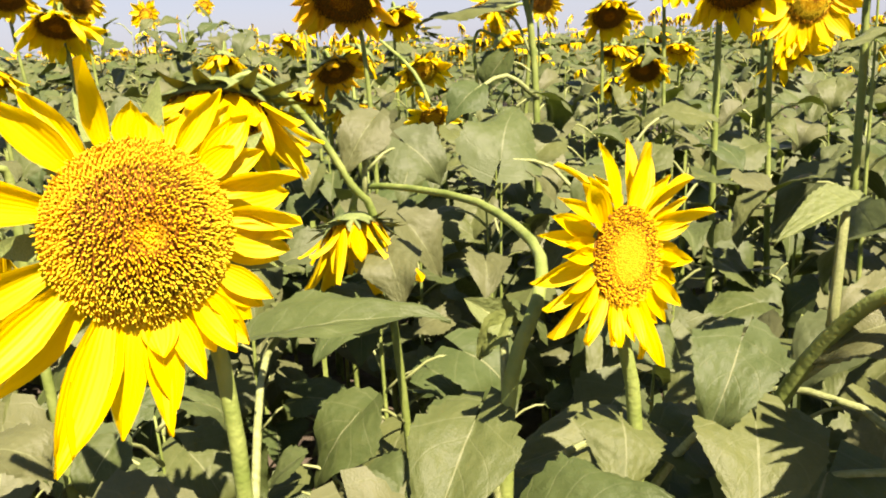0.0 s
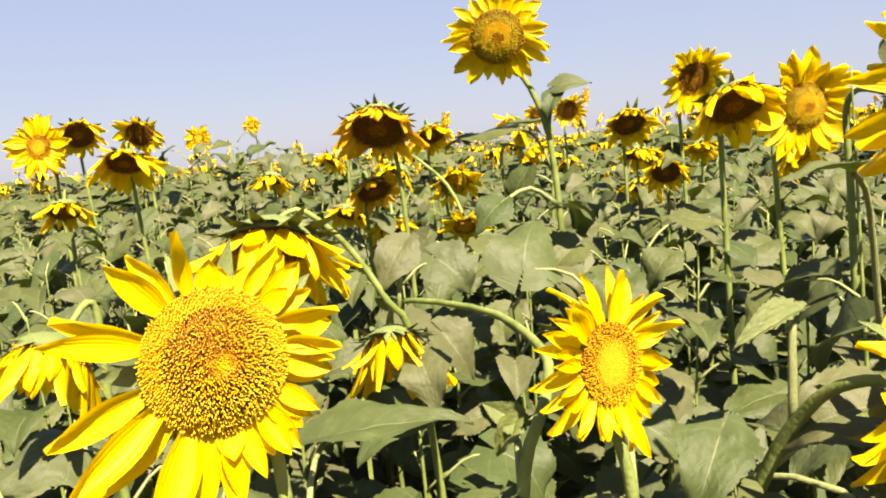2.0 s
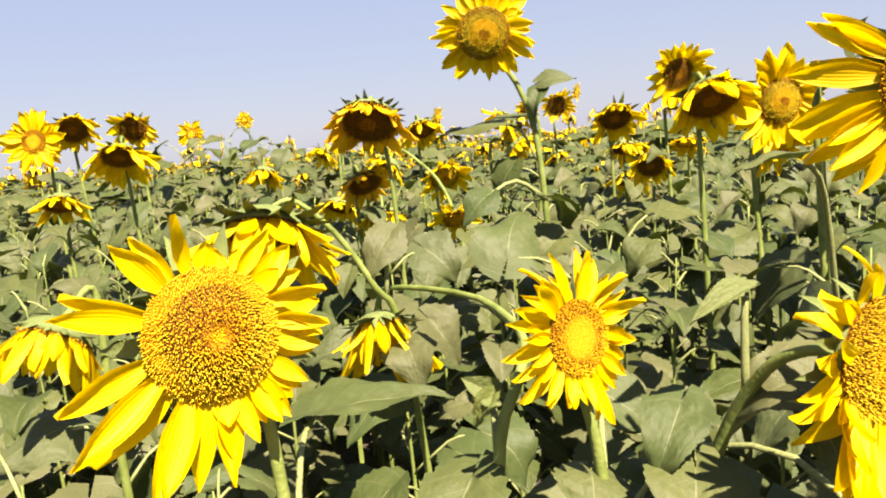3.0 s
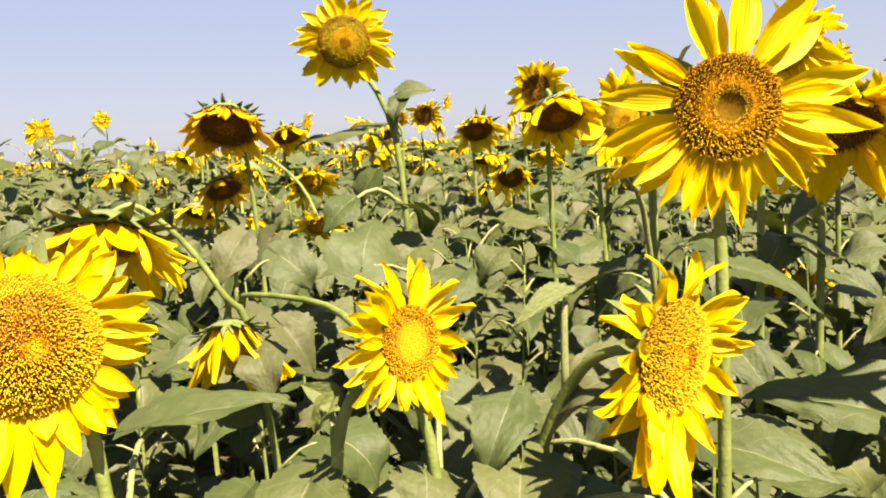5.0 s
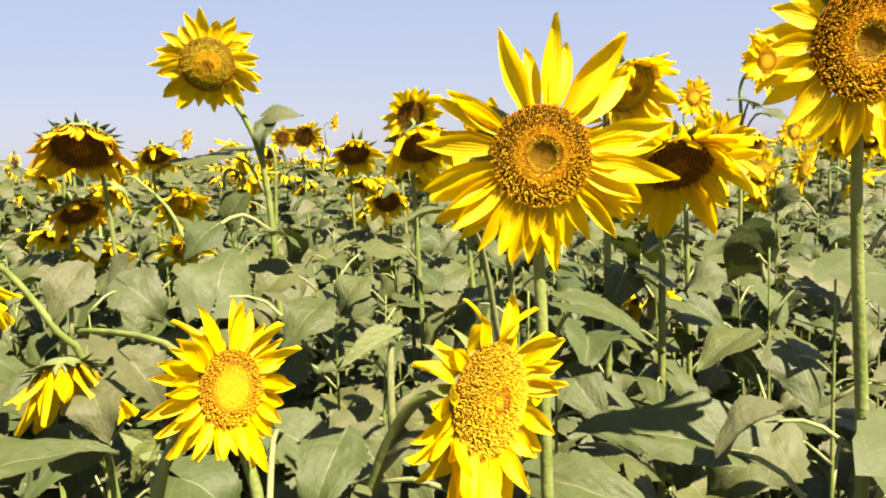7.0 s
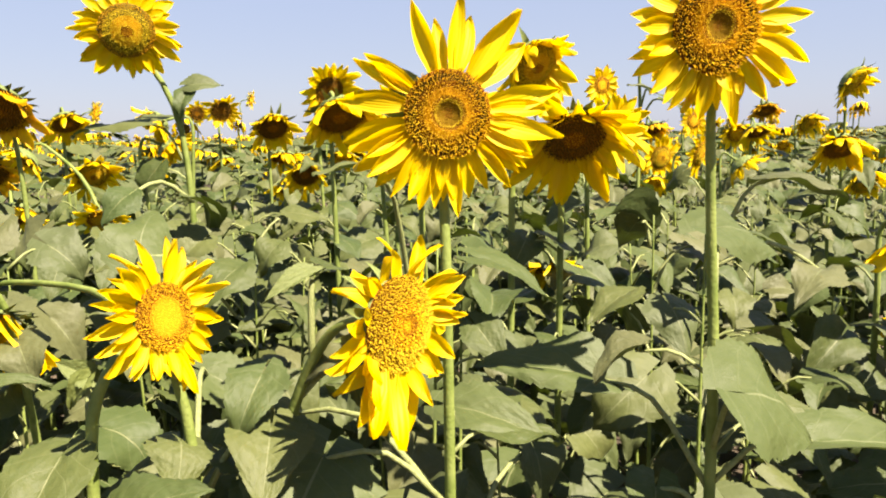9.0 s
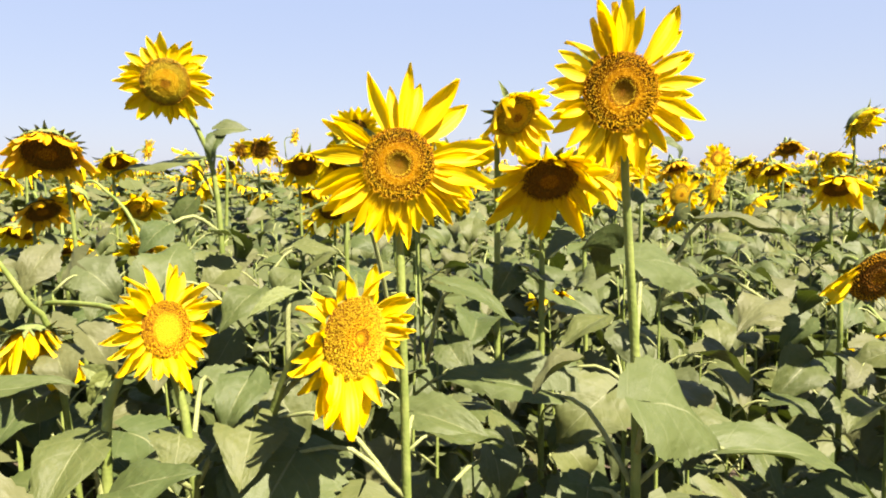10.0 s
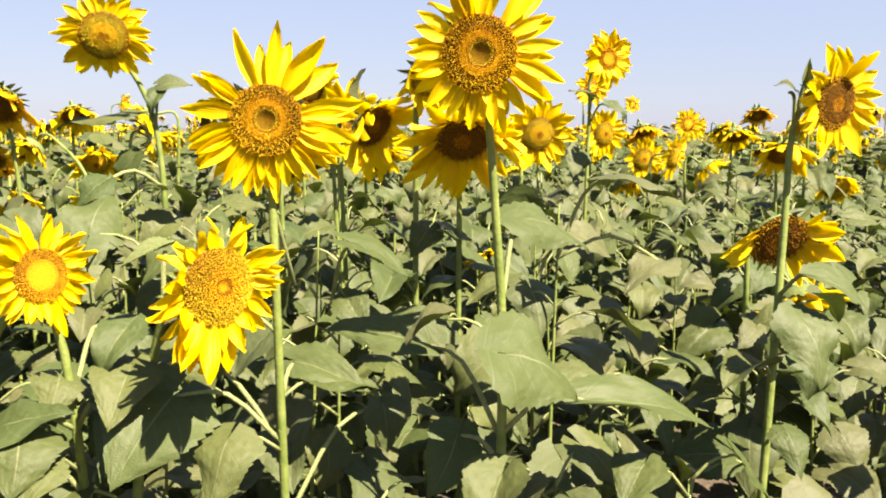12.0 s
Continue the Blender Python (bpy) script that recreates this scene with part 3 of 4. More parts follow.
SPARSE = ((170, 2.2), (180, 2.3), (192, 2.1), (204, 2.0), (158, 1.8), (10, 2.1), (0, 2.4), (-11, 2.3), (-22, 2.2), (-34, 2.2), (-46, 2.0), (26, 2.2), (42, 1.7))


def a_leaves(plant, base, line, rng):
    add_leaf(plant, base, (-0.205, 0.86, 1.202), (-0.006, 0.84, 1.234), 0.12, rng, (0, -0.35, 1), along(line, 1.08), CLEAN[2])
    add_leaf(plant, base, (-0.27, 0.60, 1.1), (-0.42, 0.54, 1.05), 0.17, rng, (0, -0.7, 1), along(line, 1.0), BLADES[3])
    add_leaf(plant, base, (-0.08, 0.6, 1.12), (-0.03, 0.52, 1.02), 0.12, rng, (0.3, -0.8, 0.7), along(line, 1.0), BLADES[1])


place(-0.2, 0.66, (-0.225, 0.57, 1.402), facing(36, 6), 0.074, "full", 1, "sunflower plant with a large domed golden head beside the path", thick=0.009, neck=0.07,
      lean=(-0.19, 0.62, 1.27), petals=A_PETALS, layer=0.1, elevation=8, sag=0.1, width=0.23, curly=0.1, leaves=7, low=0.45, high=1.1, own=a_leaves, sepal_len=0.85)


def b_leaves(plant, base, line, rng):
    add_leaf(plant, base, (0.13, 0.66, 1.02), (0.06, 0.58, 0.94), 0.12, rng, (-0.2, -0.7, 0.8), along(line, 0.95), BLADES[4])
    add_leaf(plant, base, (0.235, 1.0, 1.163), (0.329, 0.97, 1.096), 0.12, rng, (0.3, -0.8, 0.6), along(line, 1.1), CLEAN[0])
    add_leaf(plant, base, (0.186, 0.7, 1.159), (0.176, 0.63, 1.12), 0.1, rng, (0.1, -0.8, 0.8), along(line, 1.08), BLADES[3])
    add_leaf(plant, base, (0.102, 0.64, 1.098), (0.211, 0.6, 1.134), 0.12, rng, (0, -0.5, 1), along(line, 1.05), BLADES[5])
    add_leaf(plant, base, (0.305, 0.66, 1.175), (0.28, 0.56, 1.115), 0.12, rng, (0.1, -0.6, 1), along(line, 1.05), BLADES[0])


place(0.25, 0.73, (0.177, 0.656, 1.346), facing(40, 6), 0.0455, "young", 2, "sunflower plant with a small fresh yellow head turned aside", thick=0.009,
      neck=0.07, lean=(0.195, 0.7, 1.2), count=33, reach=2.2, elevation=10, sag=0.14, width=0.25, curly=0.1, leaves=8, low=0.4, high=1.12, own=b_leaves)


def c_leaves(plant, base, line, rng):
    add_leaf(plant, base, (0.37, 0.66, 1.385), (0.305, 0.64, 1.362), 0.034, rng, (0.1, -0.3, 1), along(line, 1.27), FRESH_FLAT)
    add_leaf(plant, base, (0.43, 0.63, 1.25), (0.46, 0.58, 1.17), 0.085, rng, (0.2, -0.9, 0.5), along(line, 1.2), BLADES[4])
    add_leaf(plant, base, (0.30, 0.70, 1.24), (0.25, 0.63, 1.18), 0.09, rng, (-0.2, -0.9, 0.6), along(line, 1.1), BLADES[2])
    add_leaf(plant, base, (0.30, 0.66, 1.1), (0.26, 0.58, 1.02), 0.1, rng, (-0.1, -0.7, 0.9), along(line, 1.05), BLADES[0])


place(0.25, 0.75, (0.458, 0.535, 1.337), facing(34, 0), 0.063, "golden", 3, "sunflower plant with a golden head on a thick bent stem", thick=0.0098,
      path=((0.25, 0.75, 0), (0.28, 0.74, 0.7), (0.312, 0.72, 1.04), (0.345, 0.685, 1.2), (0.378, 0.635, 1.295), (0.405, 0.595, 1.33)), petals=C_PETALS, layer=0.9, elevation=10, sag=0.1, width=0.3, curly=0.22, leaves=8, low=0.4, high=1.05, own=c_leaves)


def d_leaves(plant, base, line, rng):
    add_leaf(plant, base, (0.845, 0.69, 1.175), (0.66, 0.77, 1.2), 0.13, rng, (0.1, -0.45, 1), (0.944, 0.532, 1.03), CLEAN[2])
    add_leaf(plant, base, (0.373, 0.65, 1.124), (0.281, 0.54, 1.025), 0.21, rng, (0.1, -0.6, 1), along(line, 1.03), CLEAN[0])
    add_leaf(plant, base, (0.592, 0.7, 1.153), (0.714, 0.6, 1.125), 0.1, rng, (0, -0.5, 1), along(line, 1.1), BLADES[0])
    add_leaf(plant, base, (0.341, 0.85, 1.124), (0.232, 0.8, 1.071), 0.12, rng, (-0.1, -0.7, 1), along(line, 1.0), BLADES[3])
    add_leaf(plant, base, (0.781, 0.8, 1.012), (0.79, 0.76, 0.924), 0.12, rng, (0.3, -0.9, 0.5), along(line, 0.9), BLADES[4])


place(0.575, 0.67, (0.544, 0.58, 1.602), facing(-10, 0), 0.058, "ringed", 4, "tall sunflower plant with a wide star of long yellow petals", thick=0.0088, neck=0.08,
      lean=(0.553, 0.62, 1.42), petals=D_PETALS, layer=0.6, elevation=-1, sag=0.06, width=0.225, leaves=8, low=0.4, high=1.3, own=d_leaves)


def e_leaves(plant, base, line, rng):
    add_leaf(plant, base, (0.915, 0.425, 1.222), (1.06, 0.43, 1.14), 0.21, rng, (0.1, -0.7, 1), along(line, 1.07), CLEAN[1])
    add_leaf(plant, base, (1.085, 0.46, 1.115), (1.36, 0.47, 1.05), 0.13, rng, (0.1, -0.55, 1), along(line, 1.04), CLEAN[0])
    add_leaf(plant, base, (0.999, 0.600, 1.427), (1.167, 0.620, 1.374), 0.13, rng, (0.1, -0.5, 1), along(line, 1.25), CLEAN[1])
    add_leaf(plant, base, (0.87, 0.56, 1.03), (0.8, 0.5, 0.95), 0.12, rng, (0, -0.8, 0.8), along(line, 0.95), BLADES[1])


place(0.94, 0.53, (0.871, 0.46, 1.708), facing(-8, -6), 0.061, "ringed", 5, "very tall sunflower plant with a broad yellow head", thick=0.009,
      path=((0.94, 0.53, 0), (0.945, 0.53, 0.8), (0.945, 0.53, 1.2), (0.928, 0.525, 1.42), (0.908, 0.51, 1.58), (0.895, 0.49, 1.65)), petals=E_PETALS, layer=0.5, elevation=3, sag=0.08, width=0.22, curly=0.06, leaves=7, low=0.4, high=1.25, own=e_leaves)


def w_leaves(plant, base, line, rng):
    add_leaf(plant, base, (1.712, 0.7, 1.7), (1.708, 0.69, 1.745), 0.022, rng, (-0.5, -0.8, 0.2), along(line, 1.62), FRESH_FLAT)
    add_leaf(plant, base, (1.69, 0.71, 1.68), (1.64, 0.7, 1.7), 0.03, rng, (0, -0.8, 0.8), along(line, 1.6), BLADES[2])
    add_leaf(plant, base, (1.63, 0.57, 1.2), (1.635, 0.49, 1.08), 0.15, rng, (0, -1, 0.6), along(line, 1.14), CLEAN[1])
    add_leaf(plant, base, (1.7, 0.6, 1.28), (1.81, 0.57, 1.22), 0.13, rng, (0.1, -0.7, 1), along(line, 1.2), CLEAN[0])


place(1.62, 0.65, (1.755, 0.655, 1.65), facing(8, -6), 0.058, "brown", 6, "tall sunflower plant with a brown-centred head above the leaves", thick=0.0092, neck=0.07,
      path=((1.62, 0.65, 0), (1.65, 0.67, 0.9), (1.69, 0.71, 1.35), (1.712, 0.735, 1.55), (1.73, 0.735, 1.63)), count=26, reach=2.1, elevation=16, sag=0.3, width=0.36, leaves=8, low=0.45, high=1.2, own=w_leaves)
place(2.0, 1.15, (1.84, 0.9, 1.315), facing(-8, -28), 0.078, "brown", 7, DROOP, petals=SPARSE, layer=0.6, elevation=5, sag=0.3, leaves=8, high=1.2, width=0.4)
place(2.35, 1.3, (2.1, 1.1, 1.1), facing(10, -55), 0.07, "brown", 8, DROOP, count=20, reach=2.1, elevation=5, sag=0.35, leaves=8, high=1.2, width=0.4)

# ---------------------------------------------------------------- the rows behind it
def slim_leaves(plant, base, line, rng):
    add_leaf(plant, base, (1.947, 2.15, 1.73), (1.83, 2.12, 1.76), 0.05, rng, (0, -0.5, 1), along(line, 1.66), BLADES[0])
    add_leaf(plant, base, (2.02, 2.16, 1.7), (2.08, 2.1, 1.64), 0.07, rng, (0.2, -0.7, 0.8), along(line, 1.62), BLADES[2])


def f_leaves(plant, base, line, rng):
    add_leaf(plant, base, (0.262, 2.34, 1.735), (0.222, 2.29, 1.65), 0.075, rng, (-0.3, -0.8, 0.4), along(line, 1.62), BLADES[2])
    add_leaf(plant, base, (0.27, 2.34, 1.755), (0.37, 2.32, 1.76), 0.09, rng, (0.1, -0.7, 0.8), along(line, 1.62), BLADES[0])
    add_leaf(plant, base, (0.14, 2.42, 1.635), (-0.1, 2.43, 1.615), 0.19, rng, (0, -0.12, 1), along(line, 1.5), BLADES[5])

    add_leaf(plant, base, (0.059, 2.25, 1.403), (-0.03, 2.2, 1.33), 0.14, rng, (-0.1, -0.6, 1), (0.261, 2.4, 1.361), BLADES[1], stalk=0.007)


def k_leaves(plant, base, line, rng):
    add_leaf(plant, base, (-0.132, 1.33, 1.41), (-0.19, 1.28, 1.33), 0.095, rng, (-0.2, -0.8, 0.5), along(line[:26], 1.28), BLADES[1])


def mid_leaves(plant, base, line, rng):
    add_leaf(plant, base, (0.108, 1.600, 1.299), (0.160, 1.740, 1.408), 0.2, rng, (0, -1, 0.5), (0.33, 1.62, 1.12), CLEAN[1])


def j_leaves(plant, base, line, rng):
    add_leaf(plant, base, (0.07, 0.765, 1.245), (0.03, 0.77, 1.27), 0.04, rng, (0, -0.9, 0.5), along(line[:20], 1.16), FRESH_FLAT)
    add_leaf(plant, base, (0.068, 0.76, 1.245), (0.04, 0.755, 1.205), 0.03, rng, (-0.2, -0.9, 0.4), along(line[:20], 1.16), FRESH_BLADE)
    add_leaf(plant, base, (0.035, 0.7, 1.16), (-0.015, 0.585, 1.085), 0.115, rng, (-0.1, -0.8, 0.8), along(line[:20], 1.05), BLADES[0])
    add_leaf(plant, base, (0.03, 0.71, 1.158), (-0.035, 0.64, 1.123), 0.11, rng, (-0.1, -0.6, 1), along(line[:20], 1.08), CLEAN[1])
    add_leaf(plant, base, (0.14, 0.6, 1.087), (0.134, 0.53, 1.022), 0.14, rng, (0, -0.8, 0.8), along(line[:20], 1.0), BLADES[3])
    add_leaf(plant, base, (0.222, 0.85, 1.056), (0.054, 0.8, 1.048), 0.11, rng, (0, -0.5, 1), along(line[:20], 0.95), BLADES[0])


place(0.062, 0.72, (-0.175, 1.345, 1.215), facing(15, -62), 0.052, "tan", 20, "sunflower plant with a nodding half-open head seen from its green back", thick=0.0085,
      path=((0.062, 0.72, 0), (0.06, 0.72, 0.6), (0.067, 0.72, 1.098), (0.079, 0.72, 1.217), (0.104, 0.75, 1.268), (0.118, 0.85, 1.292), (0.096, 0.98, 1.3), (0.034, 1.12, 1.31), (-0.098, 1.3, 1.3), (-0.165, 1.36, 1.285)),
      count=16, reach=3.5, elevation=28, sag=0.7, leaves=6, low=0.4, high=1.0, sepals=28, sepal_len=0.9, width=0.24, own=j_leaves)
place(-0.09, 1.4, (-0.35, 1.2, 1.445), facing(0, -62), 0.085, "brown", 21, DROOP, thick=0.0082, path=((-0.09, 1.4, 0), (-0.1, 1.4, 0.7), (-0.13, 1.34, 1.2), (-0.168, 1.3, 1.305), (-0.23, 1.28, 1.42), (-0.3, 1.24, 1.5)),
      count=24, reach=2.15, elevation=36, sag=0.5, leaves=7, high=1.2, sepals=28, sepal_len=0.75, width=0.3, hug=False, bracts=(-8, 45), own=k_leaves)
place(-0.62, 1.1, (-0.66, 0.98, 1.32), facing(-25, -55), 0.06, "tan", 23, DROOP, count=18, reach=2.3, elevation=40, sag=0.5, leaves=9, high=1.15)
place(0.29, 2.4, (0.092, 2.26, 1.914), facing(2, -18), 0.084, "tan", 24, "very tall sunflower plant with its golden head against the sky", thick=0.012, neck=0.1, lean=(0.238, 2.4, 1.6), own=f_leaves, count=30, reach=1.95, elevation=-12, sag=0.2, width=0.3, leaves=10, high=1.5)
place(-0.26, 2.64, (-0.335, 2.46, 1.68), facing(-4, -50), 0.108, "brown", 25, "sunflower plant with a large dark ripe head bowed down", thick=0.0095, lean=(-0.29, 2.58, 1.46), count=24, reach=1.6, elevation=12, sag=0.8, width=0.4, old=True, leaves=9, high=1.3, sepals=26, sepal_len=0.4)
place(0.93, 3.34, (0.916, 3.22, 1.79), facing(14, -22), 0.072, "brown", 26, DROOP, count=24, reach=2.2, elevation=18, sag=0.2, leaves=10, high=1.45)
place(0.69, 1.97, (0.672, 1.85, 1.636), facing(5, -50), 0.078, "brown", 27, DROOP, count=26, reach=1.95, elevation=20, sag=0.4, leaves=10, high=1.35)
place(0.95, 2.14, (0.912, 2.03, 1.615), facing(12, -8), 0.066, "tan", 28, YELLOW_OPEN, count=26, reach=2.25, elevation=15, sag=0.2, leaves=10, high=1.35)
place(1.12, 1.36, (1.08, 1.2, 1.565), facing(-14, -42), 0.078, "brown", 29, DROOP, count=32, reach=2.25, elevation=8, sag=0.5, width=0.3, leaves=10, high=1.3)
place(1.0, 1.4, (1.01, 1.27, 1.735), facing(14, -30), 0.062, "tan", 30, "sunflower plant with a nodding head and straggling petals", neck=0.08, count=30, reach=2.1, elevation=35, sag=0.45, leaves=9, high=1.3)
place(0.86, 1.55, (0.885, 1.42, 1.6), facing(35, -30), 0.07, "brown", 31, DROOP, count=22, reach=2.2, elevation=15, sag=0.4, leaves=10, high=1.3)
place(1.97, 2.28, (2.03, 2.2, 1.888), facing(4, 3), 0.044, "young", 32, "very tall slender sunflower plant with a fresh yellow head", thick=0.0085, count=34, reach=2.65, width=0.38, elevation=12, sag=0.2, leaves=9, high=1.5, own=slim_leaves)
place(1.53, 2.2, (1.47, 2.05, 1.1), facing(-10, -60), 0.07, "brown", 33, DROOP, count=18, reach=2.0, elevation=10, sag=0.4, leaves=9, high=1.2)
place(-1.97, 3.3, (-2.0, 3.17, 1.76), facing(8, 4), 0.056, "young", 34, YELLOW_OPEN, count=28, reach=2.5, leaves=10, high=1.4)
place(-1.98, 3.72, (-2.02, 3.55, 1.82), facing(30, -40), 0.085, "brown", 35, DROOP, count=24, reach=1.7, elevation=20, sag=0.35, leaves=10, high=1.4)
place(-1.88, 4.1, (-1.92, 4.0, 1.82), facing(15, -28), 0.08, "brown", 36, DROOP, count=24, reach=1.9, elevation=20, sag=0.3, leaves=10, high=1.4)
place(-1.3, 2.8, (-1.345, 2.65, 1.645), facing(12, -55), 0.075, "brown", 37, DROOP, count=26, reach=2.1, elevation=12, sag=0.4, leaves=10, high=1.35)
place(-2.7, 6.8, (-2.667, 6.7, 1.872), facing(0, 0), 0.06, "small", 38, YELLOW_OPEN, count=22, reach=2.3, leaves=10, high=1.5)
place(-3.38, 10.5, (-3.363, 10.4, 2.147), facing(0, 0), 0.06, "small", 39, YELLOW_OPEN, count=22, reach=2.2, leaves=10, high=1.6)
place(0.56, 5.1, (0.533, 4.98, 1.765), facing(5, -25), 0.072, "brown", 40, DROOP, count=22, reach=1.9, elevation=15, sag=0.3, leaves=10, high=1.4)
place(0.7, 3.7, (0.686, 3.54, 1.63), facing(5, -45), 0.085, "brown", 41, DROOP, count=24, reach=1.75, elevation=20, sag=0.4, leaves=10, high=1.35)
place(1.3, 10.5, (1.266, 10.4, 2.1), facing(60, -10), 0.07, "small", 42, DROOP, count=18, reach=1.8, leaves=8, high=1.5)
place(0.19, 3.15, (0.16, 3.0, 1.645), facing(-80, -28), 0.053, "tan", 43, DROOP, count=30, reach=2.3, elevation=30, sag=0.35, leaves=10, high=1.35)
place(0.3, 3.28, (0.19, 3.02, 1.535), facing(70, -40), 0.056, "tan", 44, DROOP, count=28, reach=2.1, elevation=30, sag=0.4, leaves=10, high=1.3)
place(-0.3, 4.0, (-0.282, 3.87, 1.665), facing(20, -55), 0.08, "brown", 45, DROOP, count=24, reach=1.8, elevation=20, sag=0.5, leaves=10, high=1.35)
place(0.0, 3.1, (-0.42, 3.46, 1.5), facing(-60, -50), 0.07, "brown", 72, "sunflower plant with a bare slanting stem and a nodding head", path=((0, 3.1, 0), (-0.05, 3.12, 0.9), (-0.132, 3.2, 1.351), (-0.301, 3.4, 1.54), (-0.365, 3.43, 1.565)), count=20, reach=1.8, elevation=20, sag=0.5, leaves=8, high=1.2)
place(-1.18, 4.2, (-1.213, 4.02, 1.5), facing(0, -68), 0.075, "brown", 46, DROOP, count=26, reach=1.9, elevation=30, sag=0.4, leaves=10, high=1.3)
place(-0.16, 3.95, (-0.17, 3.7, 1.415), facing(25, -35), 0.08, "tan", 47, DROOP, count=22, reach=1.9, elevation=15, sag=0.3, leaves=10, high=1.25)
place(-0.1, 3.3, (-0.1, 3.1, 1.25), facing(10, -40), 0.055, "small", 48, DROOP, count=18, reach=2.0, leaves=10, high=1.2)
place(1.0, 4.9, (0.99, 4.75, 1.43), facing(0, -50), 0.075, "brown", 49, DROOP, count=22, reach=1.9, elevation=20, sag=0.35, leaves=10, high=1.3)
place(0.9, 4.35, (0.853, 4.16, 1.29), facing(0, -50), 0.08, "brown", 50, DROOP, count=22, reach=1.9, elevation=20, sag=0.35, leaves=10, high=1.2)
place(-0.3, 2.95, (-0.36, 2.75, 1.31), facing(10, -60), 0.075, "brown", 51, DROOP, count=20, reach=1.9, elevation=30, sag=0.5, leaves=10, high=1.25)
place(-0.5, 3.2, (-0.47, 3.0, 1.42), facing(0, -62), 0.06, "brown", 52, DROOP, count=22, reach=1.8, elevation=30, sag=0.5, old=True, leaves=10, high=1.3)
place(-0.53, 8.5, (-0.506, 8.36, 1.87), facing(70, -10), 0.075, "small", 53, DROOP, count=18, reach=1.7, leaves=10, high=1.5)
place(0.5, 8.2, (0.483, 8.1, 1.85), facing(0, -20), 0.08, "brown", 54, DROOP, count=20, reach=1.7, leaves=10, high=1.5)
place(3.1, 4.5, (3.05, 4.33, 1.907), facing(-5, 0), 0.06, "small", 55, YELLOW_OPEN, count=24, reach=2.2, leaves=10, high=1.5)
place(2.3, 3.35, (2.21, 3.22, 1.57), facing(-8, 0), 0.066, "young", 56, YELLOW_OPEN, count=24, reach=2.2, leaves=10, high=1.35)
place(3.0, 4.1, (2.95, 3.94, 1.58), facing(5, -5), 0.08, "tan", 57, YELLOW_OPEN, count=24, reach=2.2, leaves=10, high=1.35)
place(4.1, 4.75, (4.05, 4.62, 1.66), facing(-5, 0), 0.062, "small", 58, YELLOW_OPEN, count=26, reach=2.0, leaves=10, high=1.4)
place(3.2, 3.95, (3.17, 3.8, 1.415), facing(0, -10), 0.075, "tan", 59, YELLOW_OPEN, count=24, reach=2.0, leaves=10, high=1.25)
place(3.15, 3.5, (3.1, 3.33, 1.45), facing(30, -15), 0.075, "tan", 60, YELLOW_OPEN, count=24, reach=2.0, leaves=10, high=1.3)
place(4.5, 4.5, (4.45, 4.3, 1.73), facing(-20, -55), 0.085, "brown", 61, DROOP, count=22, reach=1.7, elevation=25, sag=0.45, leaves=10, high=1.45, old=True)
place(3.72, 3.7, (3.68, 3.52, 1.57), facing(-15, -60), 0.08, "brown", 62, DROOP, count=22, reach=1.9, elevation=25, sag=0.45, leaves=10, high=1.35)
place(3.05, 2.3, (2.87, 2.12, 1.5), facing(-25, -52), 0.08, "brown", 63, DROOP, count=24, reach=2.1, elevation=20, sag=0.4, leaves=10, high=1.3)
place(3.5, 2.7, (3.4, 2.56, 1.81), facing(25, -40), 0.085, "tan", 64, DROOP, path=((3.5, 2.7, 0), (3.5, 2.7, 1.0), (3.48, 2.67, 1.5), (3.43, 2.63, 1.78)), count=24, reach=1.7, elevation=20, sag=0.3, leaves=10, high=1.5)
place(4.7, 4.2, (4.64, 4.07, 1.63), facing(0, -40), 0.08, "tan", 65, DROOP, count=22, reach=1.8, elevation=20, sag=0.3, leaves=10, high=1.4)
place(5.7, 6.5, (5.64, 6.39, 1.63), facing(20, -50), 0.09, "brown", 66, DROOP, count=20, reach=1.6, leaves=10, high=1.4)
place(3.55, 4.5, (3.485, 4.34, 1.6), facing(0, -60), 0.085, "brown", 67, DROOP, count=24, reach=1.8, elevation=30, sag=0.4, leaves=10, high=1.4, old=True)
place(4.95, 5.9, (4.9, 5.75, 1.64), facing(0, 0), 0.06, "small", 68, YELLOW_OPEN, count=24, reach=2.1, leaves=10, high=1.4)
place(5.95, 8.9, (5.92, 8.73, 1.98), facing(0, 0), 0.06, "small", 69, YELLOW_OPEN, count=22, reach=2.2, leaves=10, high=1.5)

mid = green_plant(0.34, 1.72, 1.3, 900, leaves=14)
mid_leaves(mid, Vector((0.34, 1.72, 0)), [Vector((0.34, 1.72, 0.05 * i)) for i in range(27)], random.Random(3))
TAKEN.append((0.34, 1.72))

def sapling(x, y):
    """A slim plant whose top leaf has curled up."""
    plant = green_plant(x, y, 1.38, 901, leaves=9, low=0.5)
    base = Vector((x, y, 0))
    rng = random.Random(8)
    add_leaf(plant, base, (x - 0.02, y, 1.37), (1.09, 1.12, 1.405), 0.1, rng, (-0.3, 0.3, 1), (x, y, 1.3), BLADES[7])
    add_leaf(plant, base, (x + 0.08, y - 0.02, 1.3), (x + 0.17, y - 0.06, 1.24), 0.13, rng, (0.1, -0.7, 1), (x, y, 1.15), BLADES[1])
    TAKEN.append((x, y))


